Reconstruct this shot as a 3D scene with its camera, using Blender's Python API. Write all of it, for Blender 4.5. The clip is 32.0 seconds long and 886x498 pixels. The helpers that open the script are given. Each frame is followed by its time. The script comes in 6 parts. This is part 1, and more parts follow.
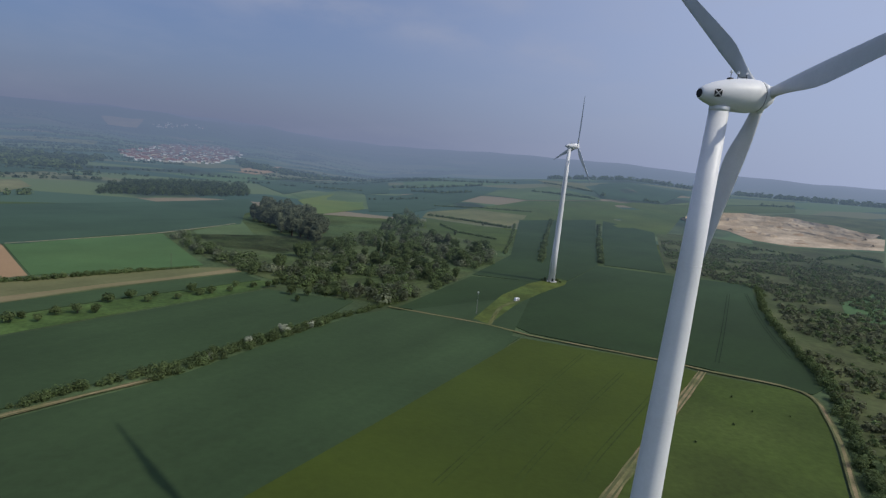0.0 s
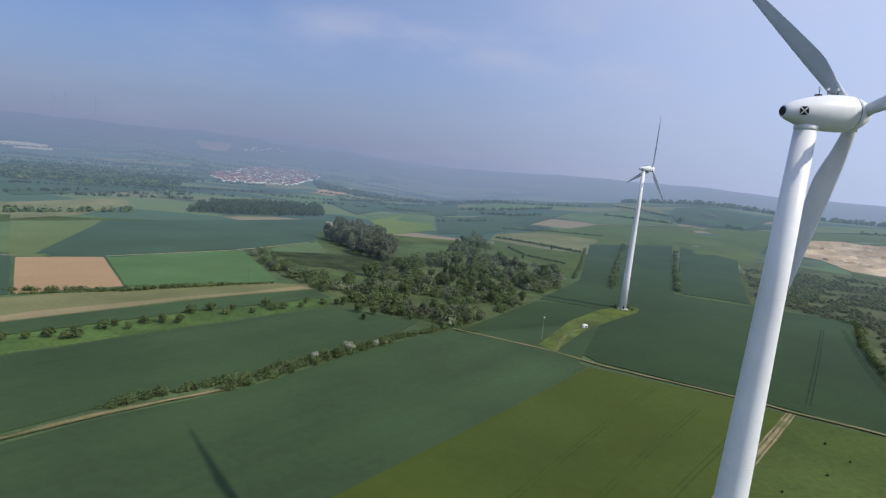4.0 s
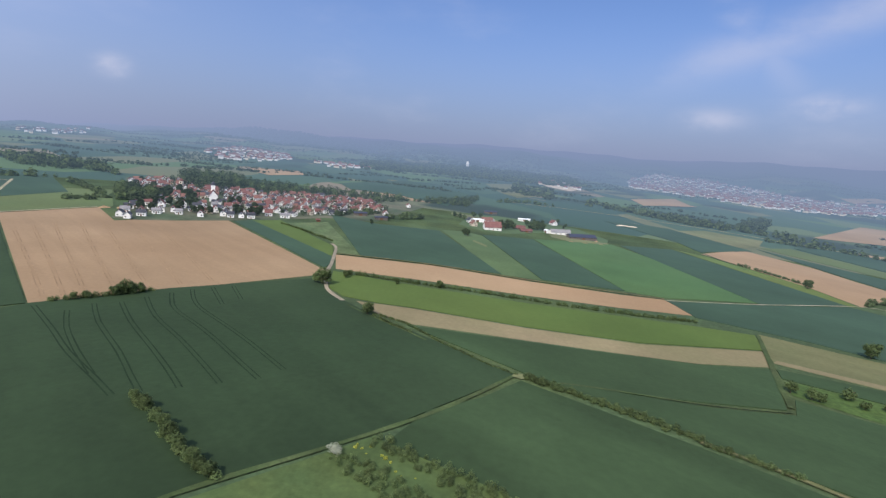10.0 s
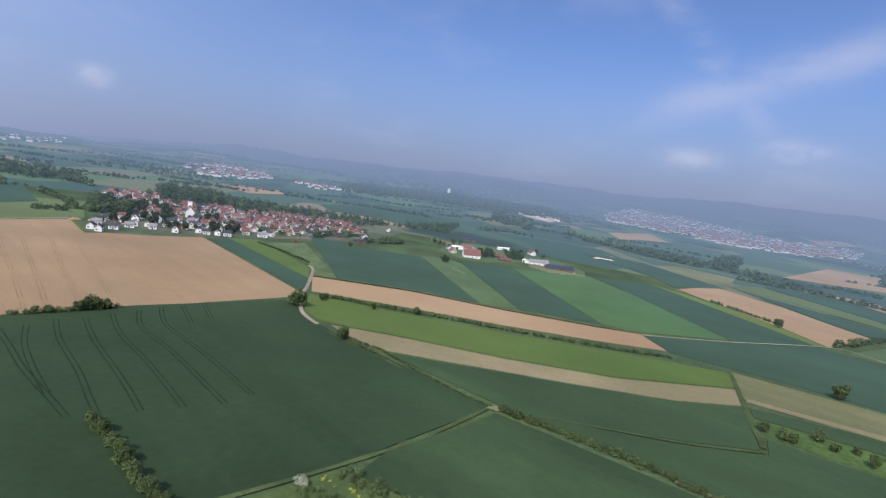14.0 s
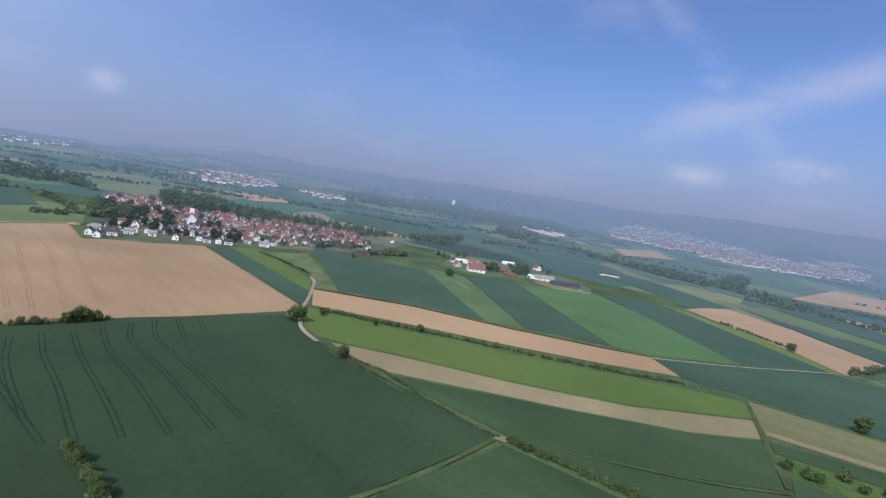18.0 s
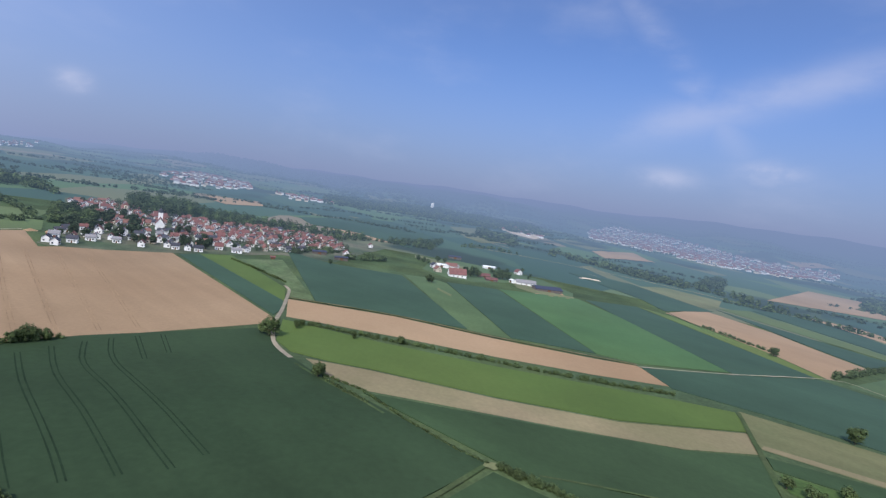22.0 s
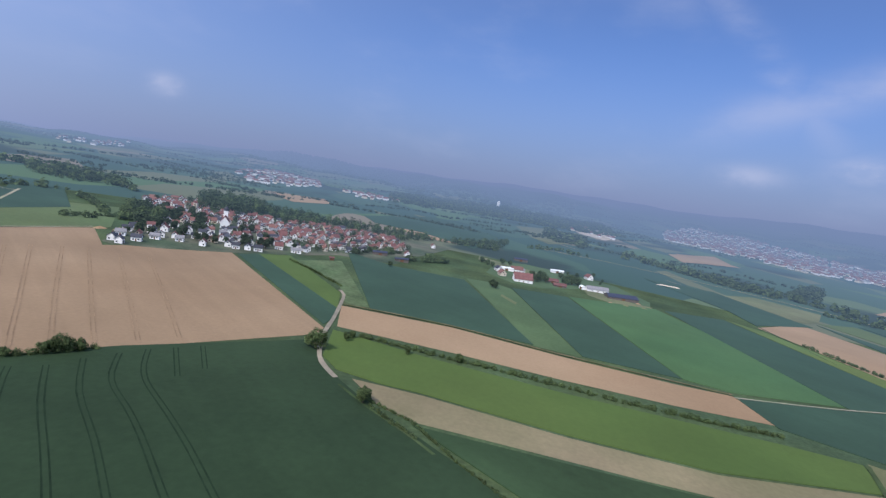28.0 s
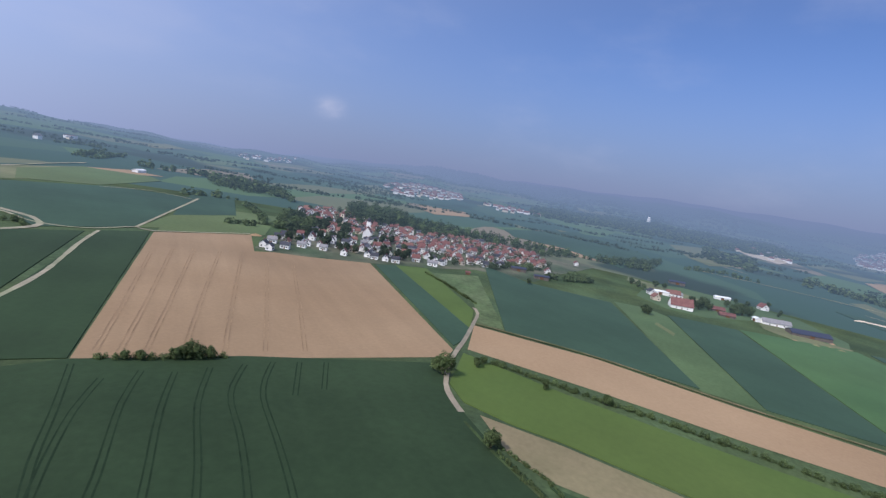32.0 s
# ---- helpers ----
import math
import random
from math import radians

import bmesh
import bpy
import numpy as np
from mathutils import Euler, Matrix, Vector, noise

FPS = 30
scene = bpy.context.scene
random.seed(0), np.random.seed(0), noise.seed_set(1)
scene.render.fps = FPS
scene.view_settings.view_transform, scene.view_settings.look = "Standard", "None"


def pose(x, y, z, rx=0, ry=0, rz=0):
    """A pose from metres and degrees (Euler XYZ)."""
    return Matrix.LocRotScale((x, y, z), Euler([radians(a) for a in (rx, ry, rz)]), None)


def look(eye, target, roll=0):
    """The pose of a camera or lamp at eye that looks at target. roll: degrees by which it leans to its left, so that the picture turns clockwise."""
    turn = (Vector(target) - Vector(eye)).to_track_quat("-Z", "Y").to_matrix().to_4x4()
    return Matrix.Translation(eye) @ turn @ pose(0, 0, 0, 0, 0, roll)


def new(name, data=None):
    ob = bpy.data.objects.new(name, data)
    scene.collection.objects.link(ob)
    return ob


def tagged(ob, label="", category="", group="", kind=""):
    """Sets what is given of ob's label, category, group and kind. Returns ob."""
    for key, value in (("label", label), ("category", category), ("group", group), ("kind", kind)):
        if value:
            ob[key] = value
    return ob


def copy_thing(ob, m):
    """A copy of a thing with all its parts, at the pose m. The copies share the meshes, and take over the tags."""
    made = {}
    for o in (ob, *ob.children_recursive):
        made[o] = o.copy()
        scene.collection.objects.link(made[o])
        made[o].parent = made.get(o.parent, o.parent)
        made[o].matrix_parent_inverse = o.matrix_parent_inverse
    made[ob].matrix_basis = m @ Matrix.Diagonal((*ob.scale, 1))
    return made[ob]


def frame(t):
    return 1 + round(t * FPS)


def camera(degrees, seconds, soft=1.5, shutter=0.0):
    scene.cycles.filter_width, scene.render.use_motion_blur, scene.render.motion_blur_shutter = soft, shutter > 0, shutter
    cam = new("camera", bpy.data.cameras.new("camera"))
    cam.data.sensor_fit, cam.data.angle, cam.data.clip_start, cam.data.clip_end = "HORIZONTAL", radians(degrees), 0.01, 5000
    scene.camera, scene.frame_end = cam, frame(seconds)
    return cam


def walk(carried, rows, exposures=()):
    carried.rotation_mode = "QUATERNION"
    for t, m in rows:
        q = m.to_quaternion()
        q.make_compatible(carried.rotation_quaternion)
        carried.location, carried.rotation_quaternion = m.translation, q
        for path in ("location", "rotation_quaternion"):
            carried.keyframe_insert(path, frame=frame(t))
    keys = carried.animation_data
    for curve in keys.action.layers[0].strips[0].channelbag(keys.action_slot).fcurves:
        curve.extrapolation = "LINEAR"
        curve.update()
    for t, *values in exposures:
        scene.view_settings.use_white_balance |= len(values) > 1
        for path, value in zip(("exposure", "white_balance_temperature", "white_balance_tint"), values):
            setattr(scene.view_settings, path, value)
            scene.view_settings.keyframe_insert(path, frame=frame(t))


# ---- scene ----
cam = camera(79.9, 32.0, soft=1.3)
PATH = [
    (0, (-7.958, 4.670, 76.066), (-7.793, 6.626, 75.683), 5.56),
    (0.5, (-7.370, 4.440, 76.622), (-7.341, 6.401, 76.231), 5.37),
    (1, (-7.505, 4.540, 76.436), (-7.528, 6.502, 76.051), 5.40),
    (1.5, (-7.267, 4.651, 76.595), (-7.323, 6.614, 76.216), 5.35),
    (2, (-7.964, 4.659, 76.065), (-8.034, 6.623, 75.696), 5.53),
    (2.5, (-7.702, 4.395, 76.447), (-7.785, 6.361, 76.085), 5.62),
    (4.5, (-6.508, 5.836, 75.964), (-6.621, 7.807, 75.643), 5.47),
    (5, (-8.343, 4.530, 76.068), (-8.822, 6.441, 75.722), 5.25),
    (5.5, (-5.636, 5.789, 76.428), (-6.793, 7.374, 76.036), 3.68),
    (6, (-5.095, 6.512, 76.211), (-6.441, 7.940, 75.825), 3.46),
    (6.5, (-5.179, 6.510, 76.075), (-6.557, 7.913, 75.706), 3.71),
    (7, (-5.517, 6.561, 76.104), (-6.903, 7.959, 75.752), 4.00),
    (7.5, (-5.305, 6.408, 76.260), (-6.694, 7.807, 75.924), 4.30),
    (8, (-5.642, 6.228, 76.037), (-7.030, 7.633, 75.717), 4.61),
    (8.5, (-7.691, 5.425, 75.400), (-9.159, 6.746, 75.087), 4.86),
    (9, (-7.406, 5.209, 74.842), (-9.206, 6.014, 74.504), 4.31),
    (9.5, (-7.751, 5.252, 73.970), (-9.709, 5.446, 73.612), 3.85),
    (10, (-6.952, 6.259, 74.612), (-8.920, 6.242, 74.259), 4.05),
    (10.5, (-6.723, 6.235, 74.946), (-8.694, 6.206, 74.610), 4.45),
    (11, (-6.675, 6.390, 74.925), (-8.650, 6.362, 74.609), 4.76),
    (11.5, (-6.714, 6.234, 74.935), (-8.691, 6.216, 74.636), 5.26),
    (12, (-6.577, 6.311, 74.970), (-8.557, 6.308, 74.684), 5.47),
    (12.5, (-6.727, 6.225, 75.085), (-8.708, 6.236, 74.809), 5.88),
    (13, (-7.174, 6.156, 74.967), (-9.156, 6.185, 74.703), 6.19),
    (13.5, (-7.752, 6.083, 75.146), (-9.734, 6.128, 74.886), 6.39),
    (14, (-8.609, 5.834, 74.857), (-10.592, 5.889, 74.607), 6.60),
    (14.5, (-9.794, 5.575, 75.143), (-11.779, 5.628, 74.899), 6.90),
    (16.5, (-15.197, 4.869, 75.919), (-17.184, 4.893, 75.692), 7.69),
    (17, (-16.732, 4.701, 75.494), (-18.720, 4.727, 75.276), 7.69),
    (17.5, (-17.864, 4.140, 76.017), (-19.852, 4.173, 75.802), 7.80),
    (18, (-19.262, 3.957, 75.947), (-21.250, 3.996, 75.737), 7.90),
    (18.5, (-21.145, 3.904, 76.066), (-23.133, 3.952, 75.859), 7.90),
    (19, (-22.506, 3.480, 76.388), (-24.494, 3.537, 76.183), 7.91),
    (19.5, (-24.088, 2.953, 76.430), (-26.077, 3.023, 76.229), 7.91),
    (20, (-25.946, 3.061, 76.780), (-27.934, 3.139, 76.579), 7.92),
    (20.5, (-28.225, 2.745, 76.319), (-30.213, 2.833, 76.123), 7.92),
    (21, (-29.681, 2.674, 76.718), (-31.669, 2.772, 76.523), 7.93),
    (21.5, (-31.609, 2.185, 76.915), (-33.596, 2.296, 76.723), 7.93),
    (22, (-33.382, 2.182, 77.235), (-35.369, 2.300, 77.044), 7.83),
    (22.5, (-35.699, 1.785, 77.453), (-37.685, 1.915, 77.262), 7.84),
    (23, (-38.133, 1.898, 77.224), (-40.119, 2.035, 77.037), 7.84),
    (23.5, (-40.060, 1.707, 77.329), (-42.046, 1.852, 77.143), 7.85),
    (24, (-42.046, 2.197, 77.456), (-44.032, 2.347, 77.273), 7.85),
    (24.5, (-44.499, 2.230, 76.720), (-46.485, 2.386, 76.541), 7.85),
    (26.5, (-54.621, 2.279, 76.915), (-56.604, 2.458, 76.735), 7.86),
    (27, (-57.802, 2.080, 77.435), (-59.786, 2.252, 77.251), 7.96),
    (27.5, (-61.450, 2.396, 77.998), (-63.438, 2.375, 77.783), 8.08),
    (28, (-63.322, 3.523, 79.512), (-65.305, 3.398, 79.278), 8.14),
    (28.5, (-66.792, 3.398, 80.420), (-68.772, 3.255, 80.180), 8.13),
    (29, (-68.878, 2.926, 80.472), (-70.850, 2.704, 80.224), 8.21),
    (29.5, (-75.229, 3.544, 78.648), (-77.149, 3.055, 78.372), 7.77),
    (30, (-78.207, 2.841, 78.264), (-80.100, 2.264, 77.980), 8.07),
    (30.5, (-81.901, 2.265, 76.882), (-83.788, 1.661, 76.611), 8.18),
    (31, (-85.876, 1.517, 75.844), (-87.758, 0.892, 75.581), 8.28),
    (31.5, (-88.251, 0.623, 76.164), (-90.130, -0.013, 75.906), 8.58),
    (32, (-91.897, -1.403, 77.127), (-93.775, -2.042, 76.871), 8.28),
]
walk(cam, [(t, look(eye, target, roll)) for t, eye, target, roll in PATH],
     exposures=((0, -0.56, 6450, 11), (0.6, -0.4, 6450, 11), (1.5, -0.08, 6450, 11), (2.5, -0.04, 6450, 11), (4.5, 0.0, 6500, 11), (6, 0.1, 6550, 11), (10, 0.12, 6400, 13), (17, 0.08, 6150, 14), (24, 0.03, 5950, 14), (28, -0.05, 5850, 15), (32, -0.08, 6000, 16)))

# ---- light ----
SUN_AZ, SUN_EL = 113.0, 44.0  # degrees clockwise from +y, and above the horizon
sun_dir = Vector((math.sin(radians(SUN_AZ)) * math.cos(radians(SUN_EL)), math.cos(radians(SUN_AZ)) * math.cos(radians(SUN_EL)), math.sin(radians(SUN_EL))))
sun = new("sun", bpy.data.lights.new("sun", "SUN"))
sun.data.energy, sun.data.angle, sun.data.color = 3.9, radians(0.6), (1.0, 0.94, 0.82)
sun.matrix_world = look(sun_dir * 500, (0, 0, 0))

world = bpy.data.worlds.new("daylight")
scene.world = world
world.use_nodes = True
wn, wl = world.node_tree.nodes, world.node_tree.links
sky = wn.new("ShaderNodeTexSky")
sky.sky_type, sky.sun_disc = "NISHITA", False
sky.sun_elevation, sky.sun_rotation = radians(SUN_EL), radians(SUN_AZ)
sky.altitude, sky.air_density, sky.dust_density, sky.ozone_density = 200, 1.0, 0.6, 2.0
bg = wn["Background"]
bg.inputs[1].default_value = 0.085
coord = wn.new("ShaderNodeTexCoord")
sep = wn.new("ShaderNodeSeparateXYZ")
wl.new(coord.outputs["Generated"], sep.inputs[0])


def wmath(op, a, b=None, c=None):
    n = wn.new("ShaderNodeMath")
    n.operation = op
    for k, v in enumerate((a, b, c)):
        if v is None:
            continue
        if isinstance(v, (int, float)):
            n.inputs[k].default_value = v
        else:
            wl.new(v, n.inputs[k])
    return n.outputs[0]


def wmix(fac, a, b, blend="MIX"):
    n = wn.new("ShaderNodeMix")
    n.data_type, n.blend_type = "RGBA", blend
    for sock, v in ((n.inputs[0], fac), (n.inputs[6], a), (n.inputs[7], b)):
        if isinstance(v, (int, float)):
            sock.default_value = v
        elif isinstance(v, tuple):
            sock.default_value = (*v, 1)
        else:
            wl.new(v, sock)
    return n.outputs[2]


def wramp(v, lo, hi):
    n = wn.new("ShaderNodeMapRange")
    n.interpolation_type = "SMOOTHSTEP"
    wl.new(v, n.inputs[0])
    n.inputs[1].default_value, n.inputs[2].default_value = lo, hi
    return n.outputs[0]


HAZE = (2.58, 3.12, 4.95)  # the haze that lies over the horizon, in the sky's own units
up = sep.outputs[2]
low = wmath("SUBTRACT", 1.0, wramp(up, -0.03, 0.30))
deep = wmix(1.0, sky.outputs[0], (0.85, 0.98, 1.30), "MULTIPLY")
hazy = wmix(wmath("MULTIPLY", low, 0.95), deep, HAZE)


def wnoise(scale, stretch, turn=0.0, detail=6):
    mp, nz = wn.new("ShaderNodeMapping"), wn.new("ShaderNodeTexNoise")
    wl.new(coord.outputs["Generated"], mp.inputs[0])
    mp.inputs[2].default_value, mp.inputs[3].default_value = (0.3, 0.2, radians(turn)), stretch
    nz.inputs["Scale"].default_value, nz.inputs["Detail"].default_value, nz.inputs["Roughness"].default_value = scale, detail, 0.55
    wl.new(mp.outputs[0], nz.inputs["Vector"])
    return nz.outputs[0]


def wdot(v):
    n = wn.new("ShaderNodeVectorMath")
    n.operation = "DOT_PRODUCT"
    wl.new(coord.outputs["Generated"], n.inputs[0])
    n.inputs[1].default_value = v
    return n.outputs["Value"]


def puff(where, wide, tall, amount):
    """A small fair-weather cloud towards a point of the sky."""
    d = Vector(where).normalized()
    side = d.cross(Vector((0, 0, 1))).normalized()
    a, b = wmath("DIVIDE", wdot(side), wide), wmath("DIVIDE", wdot(side.cross(d)), tall)
    r = wmath("ADD", wmath("MULTIPLY", a, a), wmath("MULTIPLY", b, b))
    soft = wmath("MULTIPLY", wmath("POWER", 2.718, wmath("MULTIPLY", r, -1.0)), wramp(wdot(d), 0.0, 0.2))
    return wmath("MULTIPLY", wmath("MULTIPLY", soft, wmath("MULTIPLY_ADD", wramp(fluff, 0.36, 0.58), 0.6, 0.4)), amount)


def trail(a, b, wide, amount):
    """A long thin streak of cirrus between two points of the sky."""
    a, b = Vector(a).normalized(), Vector(b).normalized()
    off = wmath("DIVIDE", wdot(a.cross(b).normalized()), wide)
    band = wmath("POWER", 2.718, wmath("MULTIPLY", wmath("MULTIPLY", off, off), -1.0))
    mid = (a + b).normalized()
    reach = wramp(wdot(mid), a.dot(mid) - 0.03, a.dot(mid) + 0.02)
    return wmath("MULTIPLY", wmath("MULTIPLY", band, reach), wmath("MULTIPLY", wramp(wisp, 0.30, 0.68), amount))


# haze scatters more light towards the sun's side of the sky
glare = wmath("MULTIPLY", wramp(wdot(sun_dir), -0.58, 0.62), 0.88)
hazy = wmix(glare, hazy, (7.7, 9.0, 12.4))
fluff = wnoise(14.0, (1, 1, 1.6), 0, 5)
wisp = wnoise(2.2, (2.0, 2.0, 5.0), 20)
veil = wmath("MULTIPLY", wramp(wnoise(1.2, (1.4, 2.6, 6.0), 28), 0.48, 0.80), 0.22)
cover_all = veil
for one in (puff((-0.840, -0.534, 0.098), 0.020, 0.014, 1.0), puff((-0.903, 0.420, 0.086), 0.045, 0.016, 0.55), puff((-0.829, 0.550, 0.108), 0.046, 0.017, 0.6),
            trail((-0.882, 0.309, 0.356), (-0.866, 0.457, 0.203), 0.022, 0.5), trail((-0.912, 0.369, 0.166), (-0.704, 0.654, 0.271), 0.030, 0.48),
            trail((-0.336, 0.919, 0.208), (0.298, 0.939, 0.175), 0.035, 0.40), trail((0.097, 0.943, 0.247), (0.547, 0.802, 0.239), 0.06, 0.3)):
    cover_all = wmath("MAXIMUM", cover_all, one)
clouded = wmix(cover_all, hazy, (6.6, 6.9, 8.4))
wl.new(clouded, bg.inputs[0])

# ---- materials ----
MATS = {}


def material(name, base, rough=0.9, through_light=0.0, metal=0.0, vary=0.25, scale=0.5, fine=6.0, bump=0.0, stripe=None, second=None, island=0.0, spec=0.3, haze=0.0, fine_vary=None, fuzz=0.0):
    """A surface whose colour varies at two scales, with relief; stripe: (turn, spacing, strength) for sown or worked rows (their turn, usual width and contrast)."""
    m = bpy.data.materials.new(name)
    m.use_nodes = True
    n, l = m.node_tree.nodes, m.node_tree.links
    b = n["Principled BSDF"]
    b.inputs["Roughness"].default_value, b.inputs["Metallic"].default_value = rough, metal
    b.inputs["Specular IOR Level"].default_value = spec
    if fuzz:
        b.inputs["Sheen Weight"].default_value, b.inputs["Sheen Roughness"].default_value, b.inputs["Sheen Tint"].default_value = fuzz, 0.4, (0.50, 0.78, 0.40, 1)
    tc = n.new("ShaderNodeTexCoord")

    def tex(s, detail=4.0, rough_=0.55):
        t = n.new("ShaderNodeTexNoise")
        t.inputs["Scale"].default_value, t.inputs["Detail"].default_value, t.inputs["Roughness"].default_value = s, detail, rough_
        l.new(tc.outputs["Object"], t.inputs["Vector"])
        return t.outputs["Fac"]

    def ramp(v, lo, hi, a, c):
        r = n.new("ShaderNodeMapRange")
        l.new(v, r.inputs[0])
        for k, x in zip((1, 2, 3, 4), (lo, hi, a, c)):
            r.inputs[k].default_value = x
        return r.outputs[0]

    def mul(a, v):
        k = n.new("ShaderNodeVectorMath")
        k.operation = "SCALE"
        if isinstance(a, tuple):
            k.inputs[0].default_value = a
        else:
            l.new(a, k.inputs[0])
        l.new(v, k.inputs["Scale"])
        return k.outputs[0]

    col = base
    if second:
        mx = n.new("ShaderNodeMix")
        mx.data_type = "RGBA"
        l.new(ramp(tex(scale * 0.6, 5), 0.38, 0.62, 0, 1), mx.inputs[0])
        mx.inputs[6].default_value, mx.inputs[7].default_value = (*base, 1), (*second, 1)
        col = mx.outputs[2]
    col = mul(col, ramp(tex(scale), 0.3, 0.7, 1 - vary, 1 + vary))
    col = mul(col, ramp(tex(fine, 3), 0.25, 0.75, 1 - (vary * 0.8 if fine_vary is None else fine_vary), 1 + (vary * 0.8 if fine_vary is None else fine_vary)))
    if stripe:
        turn, gap, strength = stripe
        mp = n.new("ShaderNodeMapping")
        mp.inputs[2].default_value = (0, 0, radians(turn))
        l.new(tc.outputs["Object"], mp.inputs[0])
        mp.vector_type, mp.inputs[3].default_value = "TEXTURE", (170.0, gap, 1000.0)
        w = n.new("ShaderNodeTexNoise")
        w.inputs["Scale"].default_value, w.inputs["Detail"].default_value, w.inputs["Roughness"].default_value = 1.0, 4.0, 0.6
        l.new(mp.outputs[0], w.inputs["Vector"])
        col = mul(col, ramp(w.outputs["Fac"], 0.3, 0.7, 1 - strength, 1 + strength))
    if island:
        g = n.new("ShaderNodeNewGeometry")
        col = mul(col, ramp(g.outputs["Random Per Island"], 0, 1, 1 - island, 1 + island))
        o = n.new("ShaderNodeObjectInfo")
        col = mul(col, ramp(o.outputs["Random"], 0, 1, 1 - island * 0.6, 1 + island * 0.6))
    if isinstance(col, tuple):
        b.inputs["Base Color"].default_value = (*col, 1)
    else:
        l.new(col, b.inputs["Base Color"])
    if bump:
        bp = n.new("ShaderNodeBump")
        bp.inputs["Strength"].default_value, bp.inputs["Distance"].default_value = 0.6, bump
        l.new(tex(fine * 1.5, 4), bp.inputs["Height"])
        l.new(bp.outputs[0], b.inputs["Normal"])
    last = b.outputs[0]
    if through_light:
        # thin leaves pass some of the light that falls on their far side
        tr, both = n.new("ShaderNodeBsdfTranslucent"), n.new("ShaderNodeMixShader")
        l.new(col, tr.inputs[0])
        both.inputs[0].default_value = through_light
        l.new(last, both.inputs[1])
        l.new(tr.outputs[0], both.inputs[2])
        last = both.outputs[0]
        l.new(last, n["Material Output"].inputs[0])
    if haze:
        # summer haze put in as a glow that thickens with distance, from 300 m out
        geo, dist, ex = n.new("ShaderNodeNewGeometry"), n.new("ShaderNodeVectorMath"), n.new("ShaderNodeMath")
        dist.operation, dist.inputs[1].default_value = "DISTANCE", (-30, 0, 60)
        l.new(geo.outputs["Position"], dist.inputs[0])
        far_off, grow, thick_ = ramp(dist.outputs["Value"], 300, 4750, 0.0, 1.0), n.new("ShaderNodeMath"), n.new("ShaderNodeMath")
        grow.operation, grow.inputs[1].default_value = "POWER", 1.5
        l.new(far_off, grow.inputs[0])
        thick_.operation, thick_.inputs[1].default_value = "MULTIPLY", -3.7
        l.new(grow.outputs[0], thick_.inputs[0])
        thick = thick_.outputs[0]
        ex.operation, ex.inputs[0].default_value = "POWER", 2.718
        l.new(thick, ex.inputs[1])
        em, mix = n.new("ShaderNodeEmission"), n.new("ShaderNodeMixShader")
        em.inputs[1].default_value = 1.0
        # the haze glow is painted paler towards the sun's side
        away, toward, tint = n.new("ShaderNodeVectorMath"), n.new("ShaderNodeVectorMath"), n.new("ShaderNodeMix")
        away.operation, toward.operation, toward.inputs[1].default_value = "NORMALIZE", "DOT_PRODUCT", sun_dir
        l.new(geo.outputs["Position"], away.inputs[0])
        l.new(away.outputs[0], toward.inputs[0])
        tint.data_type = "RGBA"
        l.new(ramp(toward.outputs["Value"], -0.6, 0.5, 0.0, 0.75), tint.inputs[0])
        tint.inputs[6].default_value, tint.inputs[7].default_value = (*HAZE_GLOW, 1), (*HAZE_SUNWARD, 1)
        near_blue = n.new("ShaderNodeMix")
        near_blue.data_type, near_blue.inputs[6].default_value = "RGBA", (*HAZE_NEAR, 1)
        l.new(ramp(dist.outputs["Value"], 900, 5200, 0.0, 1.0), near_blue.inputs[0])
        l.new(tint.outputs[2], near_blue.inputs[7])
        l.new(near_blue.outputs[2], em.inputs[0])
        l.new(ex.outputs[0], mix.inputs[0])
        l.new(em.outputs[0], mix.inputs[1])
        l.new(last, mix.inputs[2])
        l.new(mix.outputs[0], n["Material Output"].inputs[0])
    MATS[name] = m
    return m


HAZE_NEAR = (0.182, 0.276, 0.392)  # haze glow mixed into distant materials: thin is blue-green, thick grey-violet
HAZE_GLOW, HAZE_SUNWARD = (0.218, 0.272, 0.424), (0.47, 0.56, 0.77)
FAR = {}


def hazed_material(name):
    """The same cover with valley haze mixed in as a glow, houses and trees too."""
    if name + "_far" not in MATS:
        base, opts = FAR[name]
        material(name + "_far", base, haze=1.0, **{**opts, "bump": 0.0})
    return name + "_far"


def cover(name, base, **opts):
    opts["spec"] = opts.get("spec", 0.16)
    FAR[name] = (base, opts)
    return material(name, base, **opts)



cover("ground_grass", (0.054, 0.085, 0.040), vary=0.35, scale=0.02, fine=0.5, second=(0.066, 0.092, 0.036), bump=0.1)
cover("wheat", (0.0305, 0.0545, 0.0215), stripe=(54.6, 20.0, 0.15), vary=0.20, fine_vary=0.10, scale=0.012, fine=0.35, second=(0.0375, 0.064, 0.0260), bump=0.12, fuzz=0.05)
cover("wheat_deep", (0.0205, 0.04, 0.0135), stripe=(40, 20.0, 0.10), vary=0.20, fine_vary=0.10, scale=0.012, fine=0.35, second=(0.026, 0.048, 0.0175), bump=0.12, fuzz=0.04)
cover("dry_grass", (0.150, 0.147, 0.068), vary=0.18, fine_vary=0.1, scale=0.02, fine=0.5, second=(0.118, 0.130, 0.056), stripe=(54.6, 12.0, 0.10), bump=0.05)
cover("hill_meadow", (0.056, 0.088, 0.022), vary=0.2, scale=0.015, fine=0.4, second=(0.070, 0.096, 0.024))
